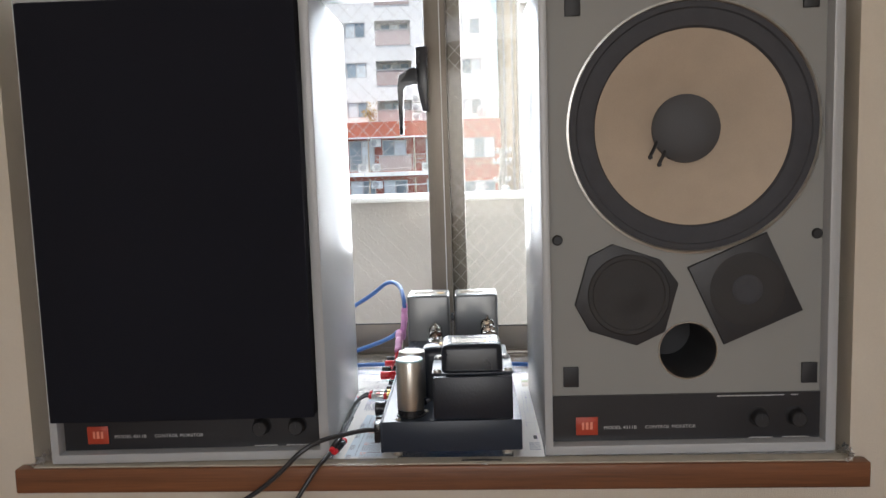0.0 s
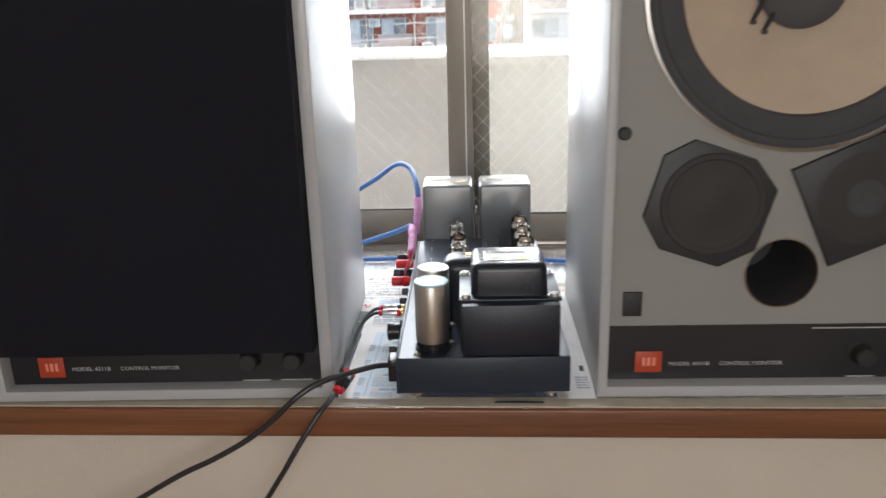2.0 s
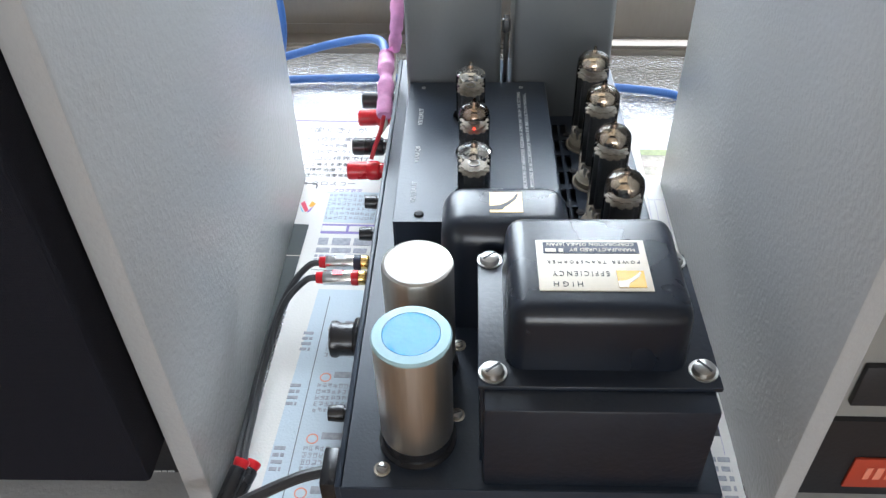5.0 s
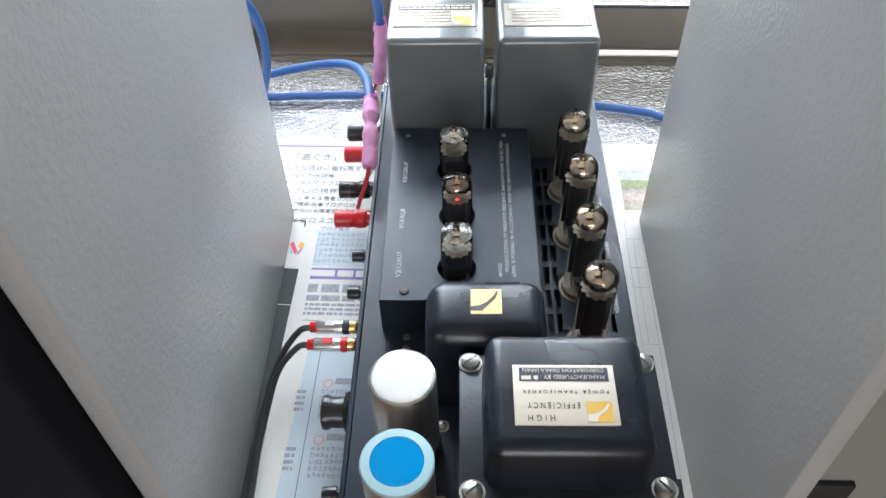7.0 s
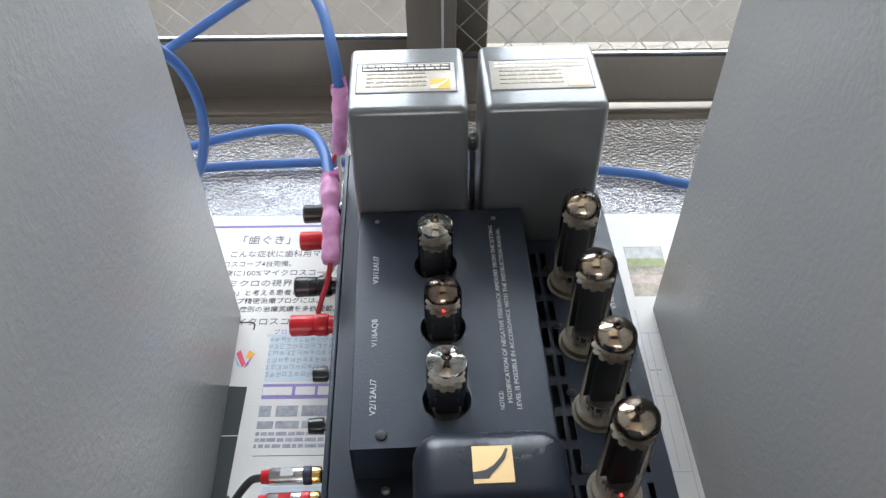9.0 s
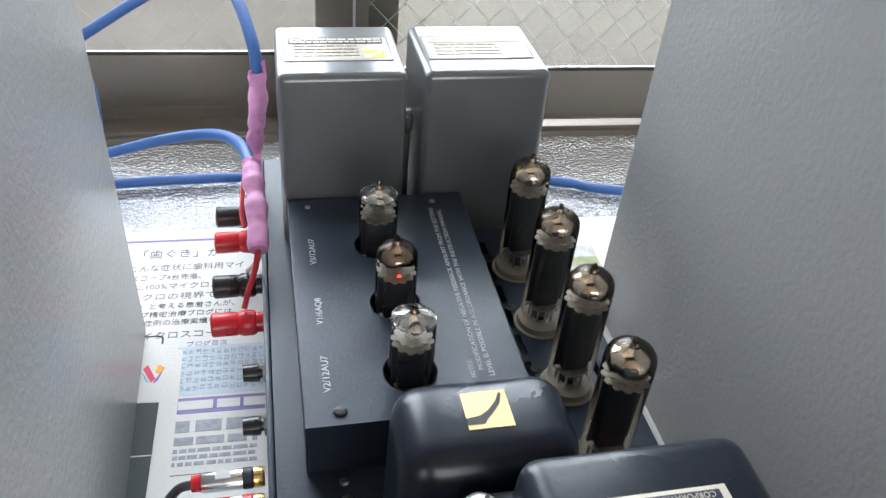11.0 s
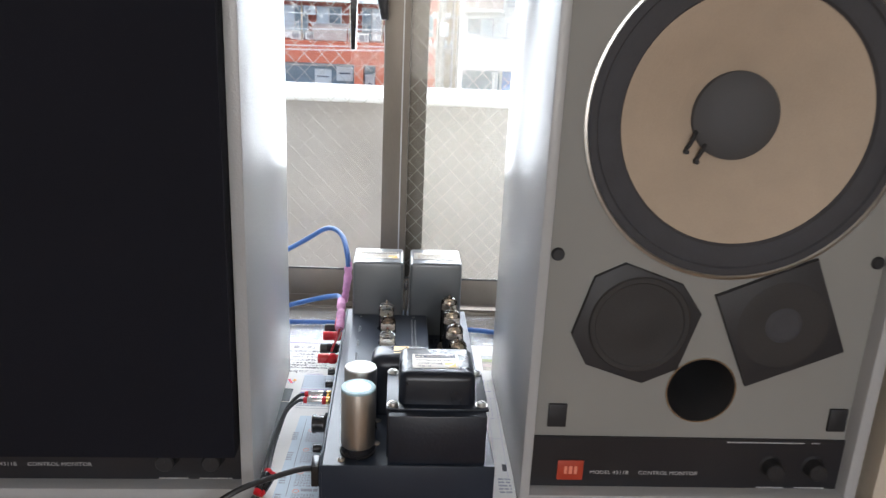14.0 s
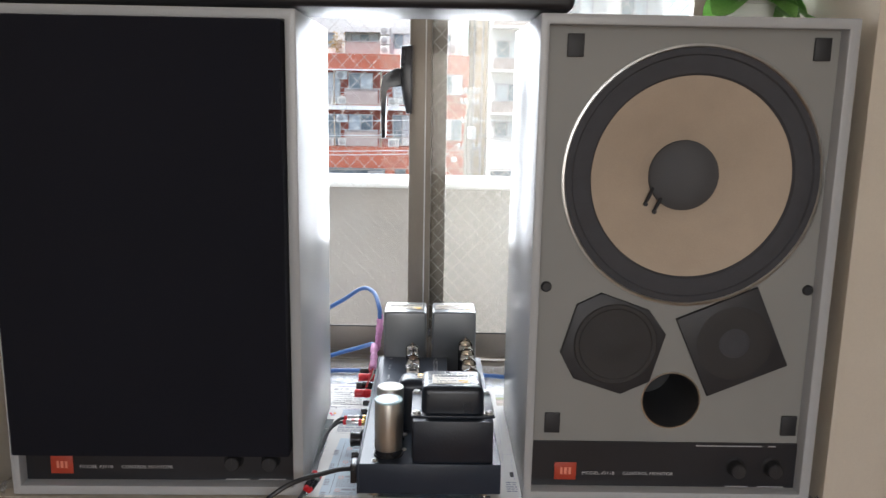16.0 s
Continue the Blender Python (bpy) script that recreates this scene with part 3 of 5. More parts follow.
part("dust_cap", lathe([(0.0440, -0.037), (0.0430, -0.031), (0.036, -0.024), (0.024, -0.0185), (0.012, -0.016), (0, -0.0155)], 64, "y", (cx, BY, cz)), "cap", wf, "dark grey domed dust cap")
for a, b in ((0.1445, 0.385), (0.1560, 0.3755)):
    part("voice_coil_lead", hose([(a + 0.010, BY + 0.032, b + 0.012), (a + 0.005, BY + 0.027, b + 0.002), (a, BY + 0.029, b - 0.009)], 0.0022, seg=8), "rubber", wf)
    part("lead_terminal", lathe([(0, 0.005), (0.0024, 0.005), (0.0030, 0), (0.0030, -0.004)], 12, "y", (a, BY + 0.029, b - 0.010)), "rubber", wf)
# reflex port: bright thin ring, dark tube
pt = part("port_ring", lathe([(0.0355, 0.0), (0.0360, 0.0012), (0.0375, 0.0012), (0.0380, 0.0)], 64, "y", (px, BY, pz)), "chrome", right, "thin metal port ring")
part("port_tube", lathe([(0.0357, 0.0008), (0.0350, -0.12), (0, -0.12)], 48, "y", (px, BY, pz)), "port", pt)
# midrange with a chamfered square frame
mid = [(0.060, 0.253), (0.090, 0.268), (0.150, 0.247), (0.173, 0.216), (0.156, 0.154), (0.120, 0.137), (0.060, 0.157), (0.042, 0.191)]
flip = pose(0, 0, 0, 90, 0, 0)
mr = part("midrange", prism(mid, -BY, -BY + 0.005, bevel=0.0022, m=flip), "plate", right, "black eight-cornered midrange driver")
part("cone", lathe([(0.052, 0.0052), (0.0505, 0.0068), (0.046, 0.0068), (0.0445, 0.0055), (0.030, 0.0052), (0.022, 0.0058), (0.012, 0.008), (0, 0.009)], 56, "y", (0.110, BY, 0.203)), "darkcone", mr)
tw = [(0.184, 0.236), (0.282, 0.278), (0.328, 0.178), (0.230, 0.136)]
tq = part("tweeter", prism(tw, -BY, -BY + 0.006, bevel=0.0022, m=flip), "plate", right, "black square tweeter set askew")
part("cone", lathe([(0.047, 0.0061), (0.0455, 0.0066), (0.030, 0.0064), (0.018, 0.0062)], 48, "y", (0.258, BY, 0.2065)), "darkcone", tq)
part("centre_dome", lathe([(0.019, 0.0062), (0.0175, 0.0072), (0.013, 0.0078), (0.011, 0.0072), (0.006, 0.0082), (0, 0.0085)], 40, "y", (0.258, BY, 0.2065)), "surround", tq, "dark grey tweeter centre")
for a, b in ((0.0265, 0.0840), (0.3285, 0.0835), (0.034, 0.550), (0.322, 0.550)):
    part("grille_fastener", box(a, a + 0.0195, BY - 0.0035, BY, b, b + 0.0265, bevel=0.0008), "rubber", right, "black fabric fastener patch")
for a in (0.0215, 0.3450):
    part("baffle_plug", lathe([(0, 0.003), (0.005, 0.003), (0.0066, 0.0015), (0.0068, 0)], 24, "y", (a, BY, 0.2745)), "rubber", right)

left = speaker(-0.5023, -0.0019, 2.0, "grey loudspeaker with its black cloth grille fitted, on the sill", "pair of loudspeakers")
part("baffle", plate_with_holes(L0, L1, 0.0722, B1, [], BY), "baffle", left, smooth=False)
part("grille", box(L0 + 0.0012, L1 - 0.001, -0.020, BY - 0.001, 0.0610, B1 - 0.001, bevel=0.003), "grille", left, "black cloth grille")

# black slab-shaped device lying across the tops of the speakers
dev = thing("black_top_box", pose(-0.165, 0.087, 0.5975), "long black box lying across the tops of both loudspeakers", "box")
part("body", box(-0.335, 0.343, -0.078, 0.070, 0.002, 0.055, bevel=0.008, seg=3), "panel", dev)
for a in (-0.28, 0.325):
    for b in (-0.04, 0.04):
        part("foot", lathe([(0, 0), (0.006, 0), (0.007, 0.003), (0, 0.003)], 16, at=(a, b, 0)), "rubber", dev)

# potted plant on the right speaker: pot and broad leaves
plant = thing("potted_plant", pose(0.440, 0.200, 0.5975), "green broad-leaved plant on top of the loudspeaker", "plant")
part("pot", lathe([(0, 0.0), (0.026, 0), (0.028, 0.003), (0.032, 0.030), (0.034, 0.031), (0.034, 0.035), (0.030, 0.035), (0.029, 0.028), (0, 0.028)], 36), "white_metal", plant, "small white pot")
rng = random.Random(11)
for k in range(34):
    ang, ln, lift = k * 2.4 + rng.uniform(-0.3, 0.3), rng.uniform(0.055, 0.105), rng.uniform(0.1, 1.3)
    bm = bmesh.new()
    rows = []
    for i in range(8):
        t = i / 7
        r = ln * t * math.cos(lift * (1 - 0.5 * t)) + 0.008
        z = max(0.004 + 0.003 * (k % 5), 0.035 + ln * (math.sin(lift) * t - 0.62 * t * t))
        w = 0.030 * math.sin(math.pi * min(1, 0.08 + t * 0.92)) ** 0.8
        c = Vector((r * math.cos(ang), r * math.sin(ang), z))
        s = Vector((-math.sin(ang), math.cos(ang), 0))
        rows.append([bm.verts.new(c - s * w + Vector((0, 0, w * 0.35))), bm.verts.new(c), bm.verts.new(c + s * w + Vector((0, 0, w * 0.35)))])
    for a, b in zip(rows, rows[1:]):
        for j in range(2):
            bm.faces.new((a[j], a[j + 1], b[j + 1], b[j]))
    bmesh.ops.solidify(bm, geom=bm.faces[:], thickness=0.0006)
    part("leaf", bm, "leaf", plant)

# ---- valve amplifier ----
pivot = Matrix.Translation((0.02, 0.21, 0))
AMP = Matrix.Translation((-0.003, -0.0035, 0.0018)) @ pivot @ pose(0, 0, 0, -0.55, 0, 1.6) @ pivot.inverted()
amp = thing("valve_amplifier", AMP, "black valve amplifier with grey transformers, standing on newspaper", "amplifier")
CX0, CX1, CY0, CY1, CZ0, CZ1 = -0.0690, 0.1085, 0.003, 0.428, 0.0085, 0.0480


def sheet_with_holes(x0, x1, y0, y1, loops, z, th=0.0012):
    own = bmesh.new()
    edges, home = [], {}
    for k, pts in enumerate([[(x0, y0), (x1, y0), (x1, y1), (x0, y1)]] + loops):
        vs = [own.verts.new((x, y, z)) for x, y in pts]
        home.update({v: k for v in vs})
        edges += [own.edges.new((vs[i], vs[(i + 1) % len(vs)])) for i in range(len(vs))]
    made = bmesh.ops.triangle_fill(own, edges=edges, use_beauty=True, use_dissolve=False)
    faces = [f for f in made["geom"] if isinstance(f, bmesh.types.BMFace)]
    inside = [f for f in faces if len({home[v] for v in f.verts}) == 1 and home[f.verts[0]] > 0]
    faces = [f for f in faces if f not in inside]
    bmesh.ops.delete(own, geom=inside, context="FACES_ONLY")
    bmesh.ops.solidify(own, geom=faces, thickness=th)
    return own


# top plate: strips between three columns of cooling slots, and the bridges inside the columns
columns = ((0.0530, 0.0568), (0.0590, 0.0628), (0.0938, 0.0972))
bm = bmesh.new()
x = CX0 + 0.001
for c0, c1 in columns:
    box(x, c0, CY0 + 0.001, CY1 - 0.001, CZ1 - 0.0012, CZ1, bm=bm)
    y = CY0 + 0.001
    for k in range(11):
        y0 = 0.1010 + k * 0.0205
        box(c0, c1, y, y0, CZ1 - 0.0012, CZ1, bm=bm)
        y = y0 + 0.0150
    box(c0, c1, y, CY1 - 0.001, CZ1 - 0.0012, CZ1, bm=bm)
    x = c1
box(x, CX1 - 0.001, CY0 + 0.001, CY1 - 0.001, CZ1 - 0.0012, CZ1, bm=bm)
part("top_plate", bm, "enamel", amp, "black enamelled top plate with cooling slots", smooth=False)
bm = box(CX0, CX1, CY0, CY0 + 0.0015, CZ0, CZ1 - 0.0002, bevel=0.0006)
box(CX0, CX1, CY1 - 0.0015, CY1, CZ0, CZ1 - 0.0002, bevel=0.0006, bm=bm)
box(CX1 - 0.0015, CX1, CY0 + 0.0015, CY1 - 0.0015, CZ0, CZ1 - 0.0002, bevel=0.0006, bm=bm)
box(CX0 + 0.0002, CX1 - 0.0002, CY0 + 0.0016, CY1 - 0.0016, CZ0, CZ0 + 0.0012, bm=bm)
part("chassis", bm, "enamel", amp)
part("front_panel", box(CX0 - 0.0025, CX0 + 0.0005, CY0 + 0.0005, CY1 - 0.001, CZ0 - 0.001, CZ1 + 0.0005, bevel=0.0008), "enamel", amp, "black front panel carrying the knobs")
for x in (-0.052, 0.090):
    for y, b in ((0.024, -0.0018), (0.405, 0.0018)):
        part("foot", lathe([(0, b), (0.008, b), (0.009, b + 0.0015), (0.0085, CZ0), (0, CZ0)], 20, at=(x, y, 0)), "chrome", amp, "clear glossy foot")


def bell(x0, x1, y0, y1, z0, z1, taper, r, seg=4, dish=0.0):
    """A pressed cover: tapered box, rounded upright corners and rounded top edge."""
    own = bmesh.new()
    bmesh.ops.create_cube(own, size=1)
    for v in own.verts:
        k = taper if v.co.z > 0 else 0.0
        v.co = Vector(((x0 + x1) / 2 + v.co.x * (x1 - x0 - 2 * k), (y0 + y1) / 2 + v.co.y * (y1 - y0 - 2 * k), z0 if v.co.z < 0 else z1))
    ed = [e for e in own.edges if not all(abs(v.co.z - z0) < 1e-6 for v in e.verts)]
    bmesh.ops.bevel(own, geom=ed, offset=r, segments=seg, profile=0.5, affect="EDGES", clamp_overlap=True)
    return own


def screw(x, y, z, r, parent, name="bolt", material="steel", h=0.003, washer=0.0):
    bm = lathe([(0, h), (r * 0.55, h), (r * 0.9, h * 0.75), (r, h * 0.3), (r, 0)], 18, at=(x, y, z))
    if washer:
        lathe([(0, 0.0008), (washer, 0.0008), (washer, 0)], 20, at=(x, y, z), bm=bm)
    o = part(name, bm, material, parent)
    own = box(-r * 0.75, r * 0.75, -r * 0.11, r * 0.11, h * 0.92, h * 1.04)
    own.transform(pose(x, y, z, 0, 0, 37 + 1000 * x))
    part("slot", own, "ink", o, smooth=False)
    return o


# power transformer: lamination block, flange, upper cover, bolts, name plate
ptr = part("power_transformer", box(-0.002, 0.098, 0.0060, 0.1040, 0.0482, 0.1035, bevel=0.0015), "lam", amp, "large black power transformer")
part("flange", box(-0.0045, 0.1005, 0.0170, 0.1045, 0.1035, 0.1062, bevel=0.0008), "lam", ptr)
part("lamination", box(-0.0035, 0.0035, 0.0190, 0.1030, 0.0485, 0.1034, bevel=0.0006), "lam", ptr)
part("upper_cover", bell(0.0075, 0.0875, 0.0265, 0.0965, 0.1062, 0.1400, 0.0012, 0.0080), "bell", ptr, "rounded black cover")
for x, y in ((0.002, 0.0245), (0.0935, 0.0265), (0.0015, 0.0985), (0.0935, 0.0985)):
    screw(x, y, 0.1062, 0.0052, ptr, h=0.0040, washer=0.0064)


def emblem(parent, x, y, z, s, back, fore):
    """A square mark with a swoosh, read from the far side."""
    e = part("emblem", box(x, x + s, y, y + s * 0.9, z, z + 0.00018), back, parent, smooth=False)
    own = bmesh.new()
    pts = [(0.0, 0.36), (0.28, 0.40), (0.50, 0.52), (0.72, 0.74), (0.84, 0.92), (0.90, 0.88), (0.80, 0.64), (0.58, 0.40), (0.40, 0.24), (0.34, 0.0), (0.0, 0.0)]
    prism([(x + s * a, y + s * 0.9 * b) for a, b in pts], z + 0.0002, z + 0.00035, bm=own)
    part("swoosh", own, fore, e, smooth=False)
    return e


pl = part("name_plate", box(0.0215, 0.0700, 0.0410, 0.0742, 0.1400, 0.1406, bevel=0.0002), "label", ptr, "cream printed name plate")
Z = 0.14065
part("plate_band", box(0.0245, 0.0672, 0.0648, 0.0725, Z, Z + 0.00015), "navy", pl, smooth=False)
emblem(pl, 0.0553, 0.0428, Z, 0.0118, "gold_ink", "label")
back = lambda x, y, z=Z + 0.0001: pose(x, y, z, 0, 0, 180)
lettering("HIGH", 0.0045, "ink", pl, back(0.0405, 0.0463), width=0.0125, spacing=1.6)
lettering("EFFICIENCY", 0.0045, "ink", pl, back(0.0525, 0.0530), width=0.0245, spacing=1.5)
lettering("POWER TRANSFORMER", 0.0029, "ink", pl, back(0.0665, 0.0600), width=0.0405, spacing=1.6)
lettering("MANUFACTURED BY", 0.0030, "label", pl, back(0.0655, 0.0681, Z + 0.0003), width=0.029)
lettering("CORPORATION OSAKA JAPAN", 0.0030, "label", pl, back(0.0655, 0.0718, Z + 0.0003), width=0.039)
bars([(0.0255, 0.0335, 0.0656, 0.0021)], "label", pl, "plate_print", m=pose(0, 0, Z + 0.00015))

# choke with its gold badge
ck = part("choke", bell(-0.0250, 0.0455, 0.1070, 0.1535, 0.0482, 0.1185, 0.0015, 0.0125, seg=6), "bell", amp, "rounded black choke cover")
bd = part("badge", box(0.0018, 0.0190, 0.1225, 0.1398, 0.1184, 0.1188), "gold", ck, "gold square badge", smooth=False)
own = bmesh.new()
pts = [(0.0, 0.30), (0.30, 0.34), (0.52, 0.48), (0.72, 0.70), (0.84, 0.93), (0.90, 0.90), (0.80, 0.62), (0.58, 0.36), (0.44, 0.22), (0.38, 0.12), (0.0, 0.12)]
prism([(0.0018 + 0.0172 * a, 0.1225 + 0.0172 * b) for a, b in pts], 0.1189, 0.1190, bm=own)
part("badge_swoosh", own, "ink", bd, smooth=False)

# capacitor cans
for y, blue in ((0.0320, True), (0.0795, False)):
    c = part("capacitor_can", lathe([(0.0172, 0.0575), (0.0176, 0.0590), (0.0176, 0.1195), (0.0170, 0.1215), (0.0158, 0.1222)], 56, at=(-0.0335, y, 0)), "can", amp, "brushed aluminium capacitor can")
    part("base_ring", lathe([(0.0178, 0.0482), (0.0190, 0.0486), (0.0190, 0.0500), (0.0172, 0.0506), (0.0172, 0.0575)], 48, at=(-0.0335, y, 0)), "black_plastic", c)
    if blue:
        part("sleeve_rim", lathe([(0.0178, 0.1204), (0.0179, 0.1214), (0.0172, 0.1226), (0.0130, 0.1229), (0.0128, 0.1222)], 56, at=(-0.0335, y, 0)), "sleeve", c, "pale blue shrink sleeve rim")
        part("blue_lid", lathe([(0.0130, 0.1222), (0.0126, 0.1228), (0, 0.1229)], 48, at=(-0.0335, y, 0)), "blue_cap", c, "bright blue sticker")
    else:
        part("lid", lathe([(0.0162, 0.1219), (0.0154, 0.1221), (0.0120, 0.1222), (0, 0.1222)], 48, at=(-0.0335, y, 0)), "can_top", c, "dull silver lid")
    for dx, dy in ((-0.0150, -0.0170), (0.0175, 0.0130)):
        lug = part("mounting_lug", lathe([(0, 0.0008), (0.0040, 0.0008), (0.0040, 0)], 18, at=(-0.0335 + dx * 1.08, y + dy * 1.08, CZ1)), "mica", c)
        screw(-0.0335 + dx * 1.08, y + dy * 1.08, CZ1 + 0.0008, 0.0028, lug, name="screw", h=0.0018)

# raised cover over the small valves
small = [(-0.0090, 0.2850), (-0.0065, 0.2375), (-0.0065, 0.1905)]
cover = part("valve_cover", sheet_with_holes(-0.0545, 0.0455, 0.1640, 0.3310, [ring_hole(x, y, 0.0125, 40) for x, y in small], 0.0790), "enamel", amp, "raised black cover with round valve openings", smooth=False)
bm = box(-0.0550, -0.0535, 0.1640, 0.3310, 0.0482, 0.0788, bevel=0.0005)
box(0.0450, 0.0465, 0.1640, 0.3310, 0.0482, 0.0788, bevel=0.0005, bm=bm)
box(-0.0535, 0.0450, 0.1650, 0.1662, 0.0482, 0.0780, bm=bm)
part("cover_side", bm, "enamel", cover)
screw(-0.0395, 0.1710, 0.0790, 0.0030, cover, name="screw", h=0.0016, material="plate")
screw(-0.0440, 0.3230, 0.0790, 0.0016, cover, name="screw", h=0.0008)
screw(0.0280, 0.3230, 0.0790, 0.0016, cover, name="screw", h=0.0008)
for y in (0.1530, 0.1580):
    screw(-0.0390, y - 0.004 * (y < 0.155), CZ1, 0.0024, amp, name="screw", h=0.0012)
up = lambda x, y, z: pose(x, y, z + 0.0002, 0, 0, 90)
for text, y, w in (("V2/12AU7", 0.1825, 0.0220), ("V1/6AQ8", 0.2255, 0.0190), ("V3/12AU7", 0.2710, 0.0220)):
    lettering(text, 0.0046, "white_ink", cover, up(-0.0425, y, 0.0790), width=w)
lettering("NOTICE:", 0.0034, "white_ink", cover, up(0.0225, 0.1830, 0.0790), width=0.0110)
lettering("MODIFICATION OF NEGATIVE FEEDBACK AMOUNT FROM THE SETTING", 0.0034, "white_ink", cover, up(0.0268, 0.1870, 0.0790), width=0.1290)
lettering("LEVEL IS POSSIBLE IN ACCORDANCE WITH THE INSTRUCTION MANUAL.", 0.0034, "white_ink", cover, up(0.0311, 0.1830, 0.0790), width=0.1310)


def valve(x, y, z0, r, ztop, kind_label, big):
    v = part("valve", lathe([(r * 0.86, z0 + 0.0005), (r * 0.98, z0 + 0.003), (r, z0 + 0.006), (r, ztop - 0.0135), (r * 0.95, ztop - 0.0100), (r * 0.78, ztop - 0.0073),
                             (r * 0.5, ztop - 0.0056), (r * 0.22, ztop - 0.0048), (0.0013, ztop - 0.0040), (0.0011, ztop - 0.0012), (0.0003, ztop)], 32, at=(x, y, 0)), "tube_glass", amp, kind_label)
    v.visible_shadow = False
    k = 0.965
    brown = abs(y - 0.2375) < 0.001
    lowg = 0.0138 if big else (0.0122 if brown else 0.0098)
    prof = [(r * k, ztop - lowg), (r * k, ztop - 0.0132 if lowg > 0.0134 else ztop - lowg + 0.0008), (r * 0.92, ztop - 0.0097), (r * 0.75, ztop - 0.0075), (r * 0.48, ztop - 0.0060), (r * 0.2, ztop - 0.0052), (0.0010, ztop - 0.0045), (0.0008, ztop - 0.0016)]
    own = lathe(prof, 40, at=(x, y, 0))
    for vert in own.verts:
        if vert.co.z < ztop - lowg + 0.0001:
            vert.co.z += 0.0030 * noise.noise(Vector((vert.co.x * 260, vert.co.y * 260, ztop * 50 + y * 90)))
    part("getter", own, "getter" if big else ("brown_getter" if brown else "silver_getter"), v, "mirror-like getter coating")
    part("seal_tip", lathe([(0.0030, ztop - 0.0058), (0.0019, ztop - 0.0046), (0.0014, ztop - 0.0030)], 14, at=(x, y, 0)), "brown_getter", v, "dark glass seal at the tip")
    # anode box with side fins, mica spacers, pins
    a0, a1 = z0 + (0.010 if big else 0.006), ztop - (0.0228 if big else 0.0225)
    w, d = r * 0.62, r * 0.45
    own = box(x - w, x + w, y - d, y + d, a0, a1, bevel=r * 0.18, seg=3)
    box(x - r * 0.88, x + r * 0.88, y - 0.0004, y + 0.0004, a0 + 0.001, a1 - 0.001, bm=own)
    if not big:
        for q in (0.33, 0.66):
            box(x - w * 1.08, x + w * 1.08, y - d * 1.08, y + d * 1.08, a0 + (a1 - a0) * q - 0.0006, a0 + (a1 - a0) * q + 0.0006, bm=own)
    part("anode", own, "anode", v, "dark grey anode")
    for z, q, teeth in ((a0 - 0.0012, 0.74, 0), (a1 + 0.0004, 0.94, 1), (a1 + 0.0030, 0.80, 1)):
        own = lathe([(0, z), (r * q, z), (r * q, z + 0.0007), (0, z + 0.0007)], 36, at=(x, y, 0))
        for vert in own.verts:
            if teeth and round(math.degrees(math.atan2(vert.co.y - y, vert.co.x - x)) / 10) % 3 == 0:
                vert.co.x, vert.co.y = x + (vert.co.x - x) * 0.86, y + (vert.co.y - y) * 0.86
        part("mica", own, "mica", v, "pale toothed mica spacer")
    hz = a0 - 0.004 if big else a1 + 0.0012
    hz = hz + 0.0022 if not big else hz
    if brown or (big and y < 0.16):
        part("heater", box(x - 0.0007, x + 0.0007, y - r * 0.82, y - r * 0.82 + 0.0012, hz, hz + 0.0014, bevel=0.0004), "heater", v, "faintly glowing heater")
    part("getter_holder", lathe([(0.0030, a1 + 0.0042), (0.0036, a1 + 0.0042), (0.0036, a1 + 0.0050), (0.0030, a1 + 0.0050)], 20, at=(x, y, 0), close=True), "steel", v)
    for q in range(9):
        a = radians(20 + q * 36)
        hx, hy = x + r * 0.6 * math.cos(a), y + r * 0.6 * math.sin(a)
        part("pin", box(hx - 0.0004, hx + 0.0004, hy - 0.0004, hy + 0.0004, z0 - 0.004, a0 - 0.001), "steel", v, smooth=False)
    return v


for x, y in small:
    valve(x, y, 0.0660, 0.0101, 0.1205, "small glass valve with a dark getter top", False)
    part("valve_socket", lathe([(0, 0.0645), (0.0100, 0.0645), (0.0108, 0.0635), (0.0108, 0.0482), (0, 0.0482)], 28, at=(x, y, 0)), "black_plastic", amp)
for k, y in enumerate((0.1530, 0.2000, 0.2470, 0.2940)):
    x = 0.0765 - 0.0005 * k
    valve(x, y, 0.0535, 0.0110, 0.1270, "tall glass output valve with a silvery getter top", True)
    sk = part("valve_socket", lathe([(0.0045, 0.0535), (0.0105, 0.0535), (0.0122, 0.0525), (0.0124, 0.0490), (0.0140, 0.0486), (0.0140, 0.0482), (0.0045, 0.0482)], 28, at=(x, y, 0), close=True), "socket", amp, "tan ceramic valve socket")
    for dx, dy in ((0.0125, -0.0125), (-0.0120, 0.0130)):
        screw(x + dx, y + dy, CZ1, 0.0022, sk, name="screw", h=0.0013, washer=0.003, material="plate")
    lettering("V%d/6RA8" % (4 + k), 0.0042, "white_ink", amp, up(0.1005, y - 0.022, CZ1), width=0.0170)

